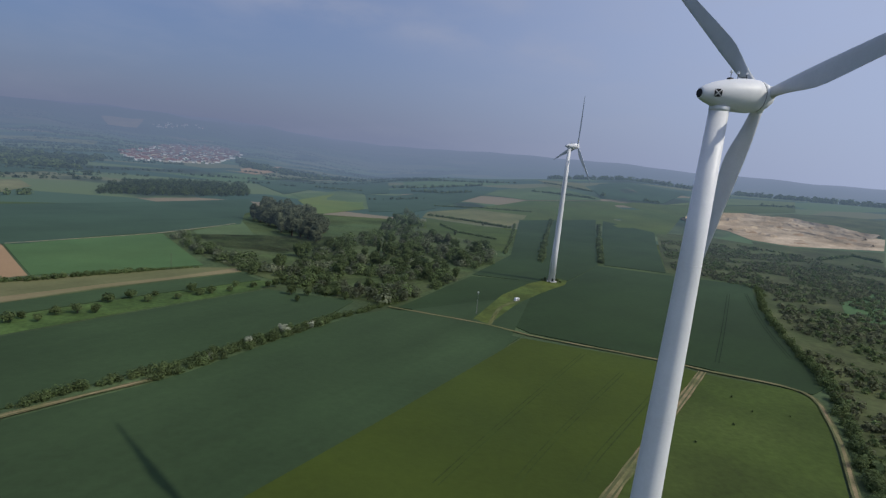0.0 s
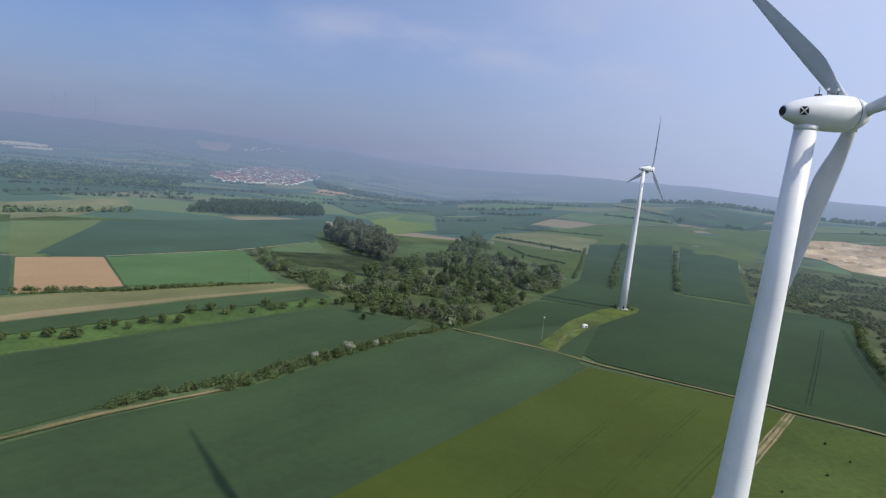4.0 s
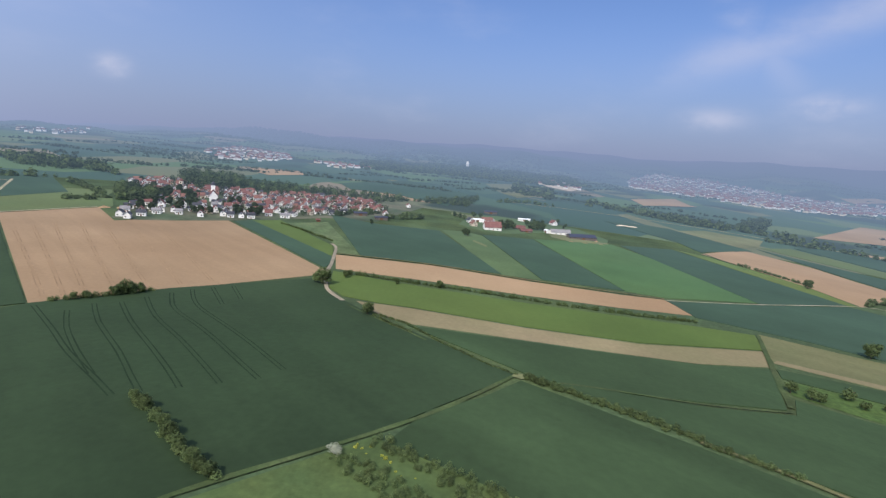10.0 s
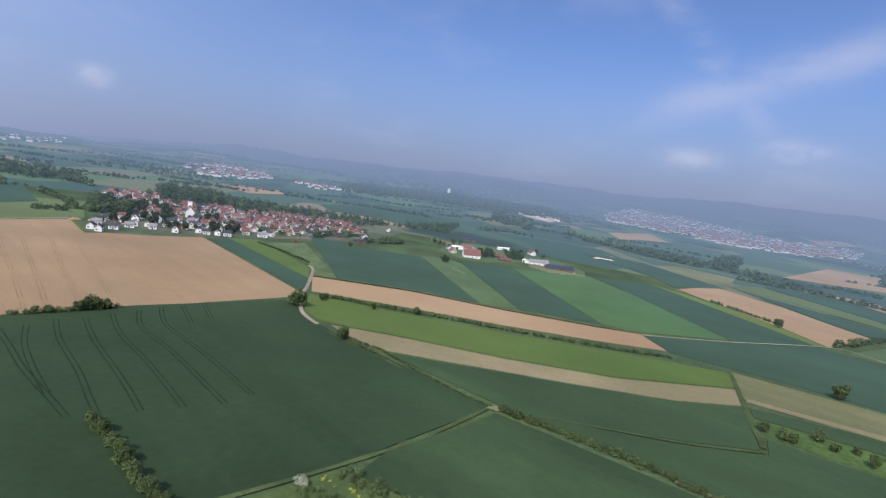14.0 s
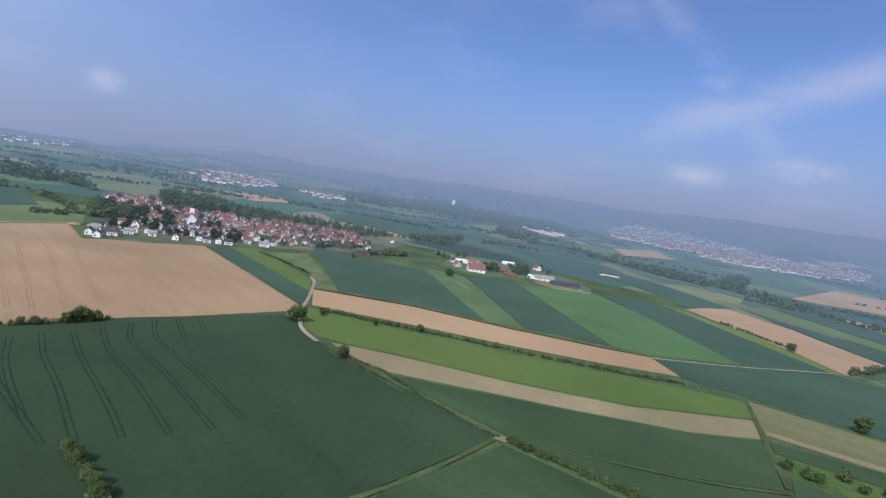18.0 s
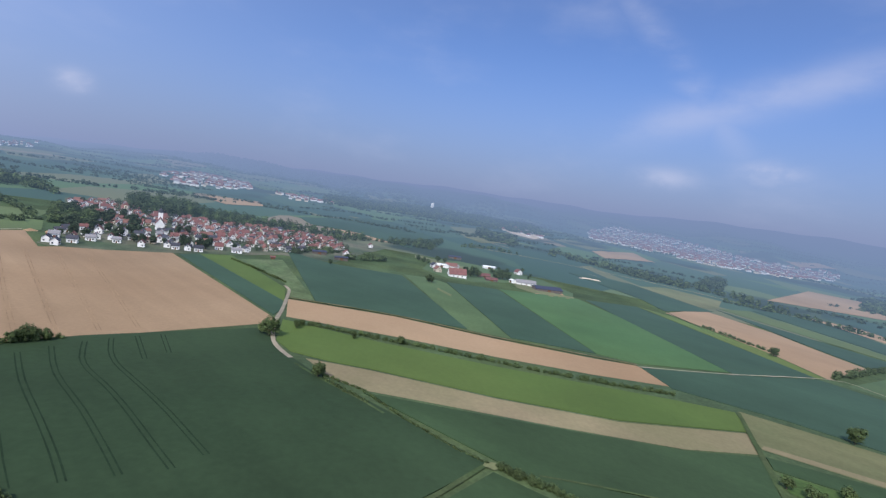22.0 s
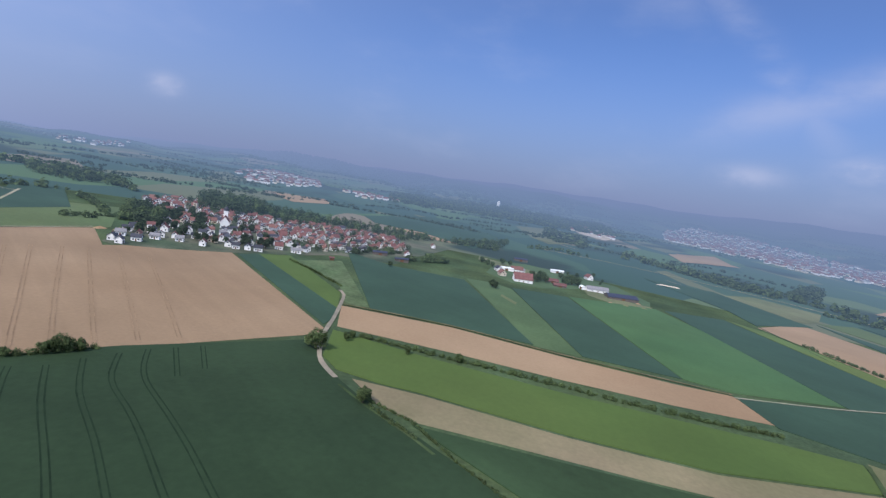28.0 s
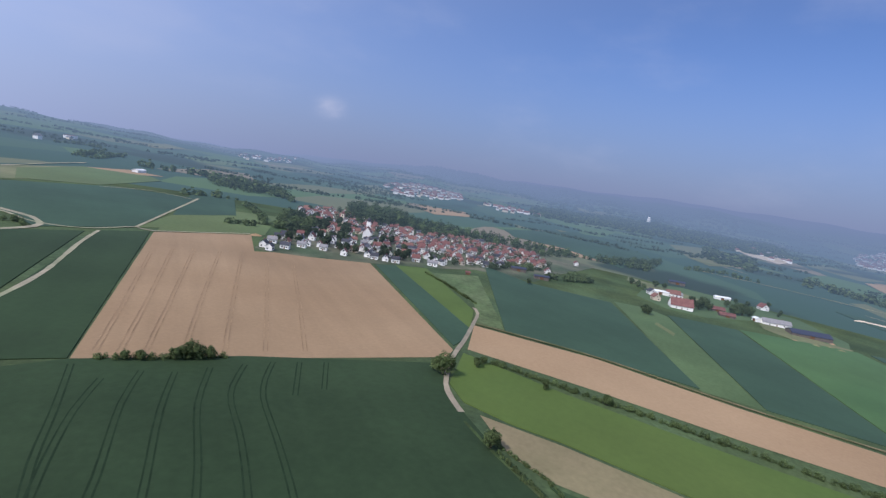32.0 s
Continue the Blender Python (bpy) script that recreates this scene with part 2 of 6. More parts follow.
cover("wheat_blue", (0.035, 0.066, 0.04), stripe=(54.6, 26.0, 0.07), vary=0.16, fine_vary=0.06, scale=0.012, fine=0.3, second=(0.039, 0.072, 0.043), bump=0.12, fuzz=0.04)
cover("barley", (0.046, 0.066, 0.008), vary=0.18, fine_vary=0.08, scale=0.015, fine=0.4, second=(0.04, 0.06, 0.0095), bump=0.12, fuzz=0.03)
cover("meadow", (0.045, 0.069, 0.012), vary=0.25, scale=0.03, fine=0.5, second=(0.053, 0.075, 0.016), bump=0.1, fuzz=0.03)
cover("rough_grass", (0.062, 0.098, 0.034), vary=0.22, scale=0.06, fine=0.6, second=(0.076, 0.106, 0.034), bump=0.12)
material("bloom", (0.40, 0.40, 0.06), vary=0.2, scale=0.4, fine=2, second=(0.12, 0.19, 0.04), island=0.3)
cover("green", (0.064, 0.126, 0.046), vary=0.14, fine_vary=0.06, scale=0.015, fine=0.4, second=(0.070, 0.130, 0.046), bump=0.08)
cover("bright_green", (0.064, 0.104, 0.027), vary=0.35, scale=0.05, fine=0.5, second=(0.056, 0.10, 0.028), bump=0.08)
cover("pale_green", (0.098, 0.138, 0.052), vary=0.14, scale=0.01, fine=0.4, second=(0.11, 0.138, 0.05))
cover("yellow_green", (0.115, 0.150, 0.035), vary=0.15, scale=0.012, fine=0.4, second=(0.10, 0.15, 0.04))
cover("khaki_green", (0.092, 0.135, 0.056), vary=0.15, scale=0.015, fine=0.4, second=(0.074, 0.116, 0.048))
cover("khaki", (0.175, 0.168, 0.082), vary=0.2, scale=0.02, fine=0.5, second=(0.135, 0.15, 0.066), bump=0.05)
cover("weedy", (0.085, 0.125, 0.048), vary=0.3, scale=0.05, fine=0.4, second=(0.105, 0.135, 0.058))
cover("verge", (0.076, 0.098, 0.020), vary=0.3, scale=0.06, fine=0.5, second=(0.065, 0.095, 0.022))
cover("scrub", (0.052, 0.070, 0.024), vary=0.35, scale=0.03, fine=0.4, second=(0.074, 0.086, 0.034))
cover("wood_floor", (0.058, 0.084, 0.028), vary=0.35, scale=0.05, fine=0.4, second=(0.074, 0.094, 0.036))
cover("soil", (0.305, 0.200, 0.110), vary=0.10, fine_vary=0.07, scale=0.012, fine=0.6, second=(0.345, 0.235, 0.133), bump=0.06)
cover("sand", (0.52, 0.41, 0.28), vary=0.3, scale=0.03, fine=0.3, second=(0.33, 0.245, 0.150), bump=0.2)
cover("chalk", (0.60, 0.51, 0.40), vary=0.2, scale=0.02, fine=0.3, second=(0.48, 0.38, 0.27))
cover("road", (0.30, 0.25, 0.175), vary=0.2, scale=0.1, fine=1.5, second=(0.22, 0.195, 0.14))
cover("gravel_path", (0.32, 0.28, 0.20), vary=0.2, scale=0.1, fine=1.5, second=(0.26, 0.26, 0.16))
cover("sand_track", (0.265, 0.200, 0.112), vary=0.25, scale=0.1, fine=1.5, second=(0.115, 0.125, 0.048))
cover("grass_track", (0.050, 0.076, 0.026), vary=0.3, scale=0.08, fine=1.0, second=(0.066, 0.086, 0.034))
material("turbine_white", (0.72, 0.73, 0.73), rough=0.45, vary=0.04, scale=0.3, fine=3)
material("blade_white", (0.55, 0.57, 0.58), rough=0.4, vary=0.05, scale=0.3, fine=3)
cover("leaf", (0.086, 0.122, 0.046), vary=0.3, scale=0.15, fine=1.2, second=(0.100, 0.132, 0.050), island=0.35, spec=0.2, through_light=0.38)
cover("leaf_light", (0.112, 0.156, 0.058), vary=0.3, scale=0.15, fine=1.2, second=(0.098, 0.132, 0.054), island=0.35, spec=0.2, through_light=0.38)
cover("leaf_grey", (0.166, 0.186, 0.115), vary=0.3, scale=0.2, fine=1.2, second=(0.088, 0.108, 0.058), island=0.35, spec=0.2, through_light=0.38)
cover("leaf_scrub", (0.150, 0.158, 0.092), vary=0.3, scale=0.2, fine=1.2, second=(0.105, 0.120, 0.062), island=0.35, spec=0.2, through_light=0.38)
cover("leaf_dark", (0.056, 0.080, 0.040), vary=0.3, scale=0.15, fine=1.2, second=(0.065, 0.088, 0.042), island=0.35, spec=0.2, through_light=0.38)
material("blossom", (0.33, 0.35, 0.27), vary=0.2, scale=0.4, fine=2, second=(0.16, 0.19, 0.09), island=0.3)
material("bark", (0.10, 0.075, 0.055), vary=0.3, scale=1.5, fine=8, bump=0.03)
cover("roof_red", (0.165, 0.073, 0.064), vary=0.18, scale=0.4, fine=3, second=(0.195, 0.090, 0.076), island=0.18, rough=0.8)
cover("roof_orange", (0.215, 0.105, 0.082), vary=0.15, scale=0.4, fine=3, island=0.18, rough=0.8)
cover("roof_dark", (0.055, 0.055, 0.065), vary=0.15, scale=0.4, fine=3, island=0.2, rough=0.6)
cover("roof_grey", (0.23, 0.22, 0.22), vary=0.15, scale=0.4, fine=3, island=0.2, rough=0.7)
cover("render_white", (0.84, 0.82, 0.78), vary=0.07, scale=0.3, fine=2, island=0.1, rough=0.85)
cover("render_cream", (0.62, 0.54, 0.42), vary=0.08, scale=0.3, fine=2, island=0.1, rough=0.85)
cover("solar", (0.032, 0.035, 0.058), rough=0.55, vary=0.1, scale=0.5, fine=2, spec=0.5)
cover("sheet_white", (0.80, 0.80, 0.78), rough=0.5, vary=0.08, scale=0.3, fine=2)
cover("timber", (0.13, 0.105, 0.085), vary=0.25, scale=0.6, fine=5)
material("window_glass", (0.03, 0.035, 0.045), rough=0.12, vary=0.1, spec=0.6)
material("door_brown", (0.13, 0.07, 0.04), rough=0.6, vary=0.15)
material("tramline", (0.017, 0.032, 0.015), spec=0.1, vary=0.25, scale=0.2, fine=1.5)
cover("soil_worked", (0.262, 0.174, 0.097), vary=0.10, fine_vary=0.06, scale=0.012, fine=0.6, second=(0.300, 0.205, 0.117), bump=0.06, stripe=(47, 9.0, 0.06))
cover("olive_green", (0.074, 0.115, 0.026), vary=0.14, fine_vary=0.06, scale=0.015, fine=0.4, second=(0.082, 0.119, 0.028), bump=0.08, fuzz=0.03)
cover("verge_track", (0.108, 0.112, 0.034), vary=0.3, scale=0.08, fine=1.0, second=(0.100, 0.112, 0.042))
cover("rut", (0.105, 0.108, 0.048), vary=0.3, scale=0.15, fine=1.5, second=(0.075, 0.09, 0.036))
cover("soil_line", (0.246, 0.163, 0.091), vary=0.2, scale=0.1, fine=1.0, second=(0.28, 0.190, 0.108))
cover("barley_line", (0.034, 0.054, 0.010), vary=0.2, scale=0.2, fine=1.5)
cover("yards", (0.060, 0.085, 0.042), vary=0.3, scale=0.035, fine=0.5, second=(0.13, 0.125, 0.08))
cover("straw", (0.235, 0.188, 0.105), vary=0.18, fine_vary=0.1, scale=0.02, fine=0.5, second=(0.19, 0.168, 0.085), bump=0.05)
cover("wheat_dark", (0.0235, 0.0428, 0.0178), stripe=(41.5, 20.0, 0.11), vary=0.2, fine_vary=0.10, scale=0.012, fine=0.35, second=(0.0305, 0.0520, 0.0220), bump=0.12, fuzz=0.05)

# ---- ground and fields ----
SLOPE_AT = [-180, -150, -120, -95, -60, 0, 30, 60, 120, 180]  # bearings, and how steeply the land rises that way
SLOPE = [0.30, 0.27, 0.32, 0.62, 0.92, 0.84, 0.52, 0.45, 0.42, 0.30]


HILL_AT = [-14, -4, 3, 11, 18, 24, 32, 45, 70, 95]  # the near hill to the north: bearings and its height there
HILL = [0, 22, 50, 64, 82, 92, 74, 72, 40, 0]
LIFT_AT = [-180, -150, -130, -111, -88, -65, -48, -20, 0, 15, 30, 60, 120, 180]  # the wooded hills that close the valley
LIFT = [-150, -150, -80, 45, 70, 110, 140, 145, 110, 130, 90, 60, -60, -150]


def smooth_step(u):
    u = max(0.0, min(1.0, u))
    return u * u * (3 - 2 * u)


FALL = 0.0489 * Vector((math.sin(radians(-15)), math.cos(radians(-15))))  # the land falls gently to the north


def ground_z(x, y):
    """An even slope round the turbines, a broad hill to the north, then rolling land up to the far slopes of the valley."""
    r = math.hypot(x + 30, y)
    plane = -(x * FALL.x + y * FALL.y)
    if r <= 700:
        return plane
    a = math.degrees(math.atan2(x + 30, y))
    k = float(np.interp(a, SLOPE_AT, SLOPE))
    h = 78 * k * ((r - 700) / 1700) ** 1.2
    if r > 1800:
        h += min(1, (r - 1800) / 1500) * (9 * math.sin(a * 0.21 + 1) + 7 * math.sin(a * 0.53 + r * 0.002) + 4 * math.sin(a * 1.37 + 2))
    north = float(np.interp(a, [-14, -2, 75, 95], [0, 1, 1, 0]))
    top = float(np.interp(a, HILL_AT, HILL))
    hill = top * smooth_step((r - 690) / 1010) - top * 0.35 * smooth_step((r - 1720) / 500) + h * 0.6 * smooth_step((r - 2200) / 2000)
    h = h * (1 - north) + hill * north
    h += float(np.interp(a, LIFT_AT, LIFT)) * smooth_step((r - 2400) / 2100)
    if r > 2000:
        h += min(1, (r - 2000) / 700) * 16 * math.sin(r * 0.0042 + a * 0.09) * (0.6 + 0.4 * math.sin(a * 0.23 + 1.3)) * (1 - north)
    return h + plane


def mesh_object(name, verts, faces, mat, parent=None, smooth=False):
    me = bpy.data.meshes.new(name)
    me.from_pydata(verts, [], faces)
    for m in mat if isinstance(mat, (list, tuple)) else [mat]:
        me.materials.append(MATS[m] if isinstance(m, str) else m)
    if smooth:
        me.polygons.foreach_set("use_smooth", [True] * len(me.polygons))
    me.update()
    ob = new(name, me)
    ob.parent = parent
    return ob


def part(name, bm, mat, parent, label="", smooth=False):
    """Links a bmesh as one mesh object under a thing or a part."""
    me = bpy.data.meshes.new(name)
    bm.to_mesh(me)
    bm.free()
    me.materials.append(MATS[mat])
    if smooth:
        me.polygons.foreach_set("use_smooth", [True] * len(me.polygons))
    ob = new(name, me)
    ob.parent = parent
    return tagged(ob, label)


def far_land():
    """Distant farmland: parcels of many crops and small woods, haze mixed in as a glow."""
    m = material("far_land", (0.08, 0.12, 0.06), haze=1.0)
    n, l = m.node_tree.nodes, m.node_tree.links
    tc, mp, vo, cr = n.new("ShaderNodeTexCoord"), n.new("ShaderNodeMapping"), n.new("ShaderNodeTexVoronoi"), n.new("ShaderNodeValToRGB")
    mp.inputs[2].default_value, mp.inputs[3].default_value = (0, 0, radians(25)), (0.0035, 0.008, 0.0)
    l.new(tc.outputs["Object"], mp.inputs[0])
    l.new(mp.outputs[0], vo.inputs["Vector"])
    vo.inputs["Scale"].default_value, vo.inputs["Randomness"].default_value = 1.0, 0.75
    sepc = n.new("ShaderNodeSeparateColor")
    l.new(vo.outputs["Color"], sepc.inputs[0])
    l.new(sepc.outputs[0], cr.inputs[0])
    e = cr.color_ramp
    e.interpolation = "CONSTANT"
    stops = ((0.0, (0.035, 0.075, 0.05)), (0.34, (0.05, 0.095, 0.055)), (0.55, (0.075, 0.13, 0.05)), (0.7, (0.10, 0.14, 0.06)), (0.82, (0.125, 0.135, 0.068)), (0.95, (0.20, 0.165, 0.105)))
    e.elements[0].color, e.elements[1].position, e.elements[1].color = (*stops[0][1], 1), stops[1][0], (*stops[1][1], 1)
    for pos, c in stops[2:]:
        e.elements.new(pos).color = (*c, 1)
    nz, rg, mx = n.new("ShaderNodeTexNoise"), n.new("ShaderNodeMapRange"), n.new("ShaderNodeMix")
    nz.inputs["Scale"].default_value, nz.inputs["Detail"].default_value = 0.0028, 7
    l.new(tc.outputs["Object"], nz.inputs["Vector"])
    l.new(nz.outputs["Fac"], rg.inputs[0])
    rg.inputs[1].default_value, rg.inputs[2].default_value = 0.56, 0.62
    mx.data_type, mx.inputs[7].default_value = "RGBA", (0.022, 0.04, 0.024, 1)
    l.new(rg.outputs[0], mx.inputs[0])
    l.new(cr.outputs[0], mx.inputs[6])
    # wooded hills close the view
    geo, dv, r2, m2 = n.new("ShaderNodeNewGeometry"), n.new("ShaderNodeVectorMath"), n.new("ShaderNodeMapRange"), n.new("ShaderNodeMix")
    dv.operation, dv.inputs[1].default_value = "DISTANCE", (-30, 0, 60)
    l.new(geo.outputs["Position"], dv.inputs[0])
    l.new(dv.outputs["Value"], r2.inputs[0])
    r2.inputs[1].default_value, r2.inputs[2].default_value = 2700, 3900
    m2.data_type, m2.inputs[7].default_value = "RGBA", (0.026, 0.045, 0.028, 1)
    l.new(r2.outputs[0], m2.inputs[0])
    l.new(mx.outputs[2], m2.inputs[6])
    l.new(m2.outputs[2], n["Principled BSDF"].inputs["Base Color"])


far_land()


def make_ground():
    rings = [0, 60, 150, 300, 500, 690] + [700 + 17 * k ** 1.3 for k in range(1, 82)]
    rings = [r for r in rings if r < 5200]
    spokes = 360
    verts, faces = [(-30, 0, ground_z(-30, 0))], []
    for r in rings[1:]:
        for k in range(spokes):
            a = 2 * math.pi * k / spokes
            x, y = -30 + r * math.sin(a), r * math.cos(a)
            verts.append((x, y, ground_z(x, y)))
    for k in range(spokes):
        faces.append((0, 1 + (k + 1) % spokes, 1 + k))
    for i in range(len(rings) - 2):
        o, p = 1 + i * spokes, 1 + (i + 1) * spokes
        for k in range(spokes):
            q = (k + 1) % spokes
            faces.append((o + k, o + q, p + q, p + k))
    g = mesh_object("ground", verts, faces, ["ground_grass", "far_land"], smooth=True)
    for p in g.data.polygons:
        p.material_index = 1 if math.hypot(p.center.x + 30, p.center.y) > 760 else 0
    tagged(g, "gently rising farmland with grass and green verges", "ground", kind="structure")


make_ground()

CROP = {"wheat": 0.28, "wheat_dark": 0.28, "wheat_deep": 0.28, "wheat_blue": 0.28, "barley": 0.30, "green": 0.2, "olive_green": 0.2, "pale_green": 0.15, "yellow_green": 0.15}
FIELD_LABEL = {
    "hill_meadow": "green hill meadow between thin hedges", "dry_grass": "dry olive grass strip beside the orchard", "straw": "straw-coloured strip of thin dry growth", "wheat_dark": "dark green wheat field crossed by wheel lines",
    "wheat": "dark green field of young wheat", "wheat_deep": "deep green field of wheat near the turbines", "wheat_blue": "blue-green field of standing corn", "barley": "yellow-green field of ripening barley",
    "rough_grass": "dull green rough grass between hedges", "meadow": "rough green meadow with darker tufts", "green": "fresh green field of low crop", "olive_green": "olive green strip of young grain", "bright_green": "bright green orchard grass",
    "pale_green": "pale green mown meadow", "yellow_green": "yellow-green meadow between fields", "khaki_green": "olive green strip of grass",
    "khaki": "straw-coloured strip with thin green growth", "weedy": "weedy grass with bare pale streaks", "yards": "village gardens with pale yards and lanes", "verge": "yellowed grass round a turbine base",
    "scrub": "rough olive scrubland with scattered bushes", "soil": "bare light brown ploughed field", "soil_worked": "large bare brown field with faint wheel lines", "sand": "pale sandy quarry ground", "chalk": "bare chalk-white ground of a far pit", "wood_floor": "dark olive undergrowth between trees"}
seq = [0]


def drape(bm, lift):
    """Cuts far faces small enough to follow the slopes and lays them on the ground."""
    xs, ys = [v.co.x for v in bm.verts], [v.co.y for v in bm.verts]
    far = max(math.hypot(x + 30, y) for x, y in zip(xs, ys))
    if far > 690:
        for axis, lo, hi in ((0, min(xs), max(xs)), (1, min(ys), max(ys))):
            c = math.floor(lo / 80) * 80 + 80
            while c < hi:
                no = (1, 0, 0) if axis == 0 else (0, 1, 0)
                co = (c, 0, 0) if axis == 0 else (0, c, 0)
                bmesh.ops.bisect_plane(bm, geom=bm.verts[:] + bm.edges[:] + bm.faces[:], plane_co=co, plane_no=no)
                c += 80
    for v in bm.verts:
        d = math.hypot(v.co.x + 30, v.co.y)
        v.co.z = ground_z(v.co.x, v.co.y) + lift + max(0.0, d - 650) * 0.0012


def field(name, mat, layer, *pts):
    """A parcel of land: crops stand as a slab above the ground."""
    seq[0] += 1
    bm = bmesh.new()
    face = bm.faces.new([bm.verts.new((x, y, 0)) for x, y in pts])
    bmesh.ops.triangulate(bm, faces=[face])
    lift = CROP.get(mat, 0.06) + 0.05 * layer + 0.004 * (seq[0] % 12)
    drape(bm, lift)
    if mat in CROP:
        rim = [e for e in bm.edges if e.is_boundary]
        out = bmesh.ops.extrude_edge_only(bm, edges=rim)["geom"]
        for v in out:
            if isinstance(v, bmesh.types.BMVert):
                v.co.z -= lift - 0.01
    bmesh.ops.recalc_face_normals(bm, faces=bm.faces)
    if sum(f.normal.z for f in bm.faces) < 0:
        bmesh.ops.reverse_faces(bm, faces=bm.faces)
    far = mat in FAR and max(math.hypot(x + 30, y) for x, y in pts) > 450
    ob = part(name, bm, hazed_material(mat) if far else mat, None)
    return tagged(ob, FIELD_LABEL[mat], "field", kind="structure")


TRACK_LABEL = {"verge_track": "yellowish grass track between two wheat fields", "road": "narrow grey farm road", "gravel_path": "pale gravel farm track", "sand_track": "sandy dirt track with grassy edges", "grass_track": "grassy wheel track through the crops"}


def ribbon(pts, width, wobble=0.0):
    """A strip of ground that follows the given line through smoothed corners."""
    P = [Vector((x, y, 0)) for x, y in pts]
    line = []
    for i in range(len(P) - 1):
        p0, p1, p2, p3 = P[max(i - 1, 0)], P[i], P[i + 1], P[min(i + 2, len(P) - 1)]
        steps = max(2, int((p2 - p1).length / 8))
        for k in range(steps):
            u = k / steps
            line.append(0.5 * (2 * p1 + (p2 - p0) * u + (2 * p0 - 5 * p1 + 4 * p2 - p3) * u * u + (3 * p1 - p0 - 3 * p2 + p3) * u ** 3))
    line.append(P[-1])
    verts, faces = [], []
    for i, p in enumerate(line):
        d = (line[min(i + 1, len(line) - 1)] - line[max(i - 1, 0)]).normalized()
        s = Vector((-d.y, d.x, 0)) * width / 2 * (1 + wobble * (random.random() - 0.5))
        verts += [tuple(p + s), tuple(p - s)]
        if i:
            faces.append((2 * i - 2, 2 * i - 1, 2 * i + 1, 2 * i))
    return verts, faces


def track(name, mat, width, *pts):
    seq[0] += 1
    verts, faces = ribbon(pts, width * 0.8, 0.35)
    out = []
    for x, y, _ in verts:
        d = math.hypot(x + 30, y)
        out.append((x, y, ground_z(x, y) + 0.45 + 0.004 * (seq[0] % 7) + max(0.0, d - 650) * 0.0016))
    ob = mesh_object(name, out, faces, mat)
    if mat in ("verge_track", "sand_track"):
        # two worn wheel ruts
        P = [Vector(p) for p in pts]
        for side in (-0.8, 0.8):
            line = []
            for i, p in enumerate(P):
                d = (P[min(i + 1, len(P) - 1)] - P[max(i - 1, 0)]).normalized()
                line.append((p.x - d.y * side, p.y + d.x * side))
            v, f = ribbon(line, 0.62, 0.9)
            mesh_object("wheel_rut", [(x, y, ground_z(x, y) + 0.50 + max(0.0, math.hypot(x + 30, y) - 650) * 0.0016) for x, y, _ in v], f, "rut", ob)
    return tagged(ob, TRACK_LABEL[mat], "track", kind="structure")


field("brown_field", "soil_worked", 1, (-382, -321), (-460, -299), (-406, -251), (-469, -218), (-472, -191), (-324, -68), (-312, -67), (-206, -158))
field("crop_field", "wheat_dark", 2, (-136, -185), (-206, -158), (-248, -124), (-305, -63), (-273, -53), (-250, -32), (-221, 1), (-192, 35), (-145, -5), (-128, -23), (-105, -48), (-82, -73), (-57, -90))
field("crop_field", "wheat_dark", 1, (-347, -330), (-380, -322), (-206, -159), (-187, -174), (-158, -171), (-166, -191), (-226, -225))
field("crop_field", "wheat_dark", 1, (-229, -331), (-295, -342), (-337, -330), (-231, -234), (-174, -196))
field("crop_field", "wheat_blue", 1, (-329, -529), (-410, -537), (-517, -532), (-579, -471), (-378, -337), (-317, -347), (-330, -401), (-278, -415))
field("meadow", "pale_green", 1, (-381, -337), (-528, -425), (-592, -366), (-473, -313))
field("field_strip", "khaki", 1, (-358, -593), (-472, -642), (-598, -687), (-550, -575), (-416, -548), (-336, -543))
field("field_strip", "olive_green", 2, (-488, -175), (-510, -156), (-409, -83), (-367, -73))
field("field_strip", "wheat_blue", 1, (-471, -185), (-488, -175), (-367, -73), (-346, -69), (-330, -70))
field("soil_strip", "soil", 1, (-376, -73), (-378, -4), (-363, 63), (-355, 125), (-355, 154), (-319, 163), (-317, 111), (-320, 56), (-327, -1), (-331, -63))
field("green_strip", "olive_green", 1, (-324, -63), (-311, -13), (-301, 53), (-296, 117), (-294, 148), (-290, 179), (-263, 169), (-251, 101), (-255, 47), (-265, -9), (-266, -27), (-271, -46), (-284, -56))
field("khaki_strip", "straw", 1, (-265, -38), (-263, -9), (-253, 47), (-249, 101), (-261, 168), (-237, 157), (-230, 120), (-232, 70), (-236, 19), (-238, -10), (-245, -23))
field("khaki_strip", "dry_grass", 1, (-293, 183), (-262, 235), (-238, 265), (-210, 301), (-184, 320), (-139, 356), (-118, 363), (-110, 350), (-141, 316), (-164, 287), (-222, 201), (-243, 162), (-257, 167))
field("edge_strip", "straw", 2, (-244, 162), (-223, 201), (-165, 289), (-110, 352), (-117, 360), (-144, 322), (-169, 295), (-213, 238), (-228, 206), (-248, 166))
field("crop_strip", "wheat", 1, (-235, 158), (-221, 199), (-162, 285), (-109, 347), (-92, 330), (-150, 264), (-206, 187), (-223, 153))
field("orchard_meadow", "bright_green", 1, (-205, 146), (-186, 169), (-136, 241), (-87, 305), (-83, 330), (-94, 328), (-149, 263), (-206, 186), (-221, 154))
field("crop_field", "wheat", 1, (-185, 135), (-200, 144), (-135, 238), (-82, 307), (-31, 292), (-40, 261), (-90, 184), (-116, 149), (-133, 122), (-157, 89), (-174, 63), (-193, 38), (-187, 71), (-183, 103))
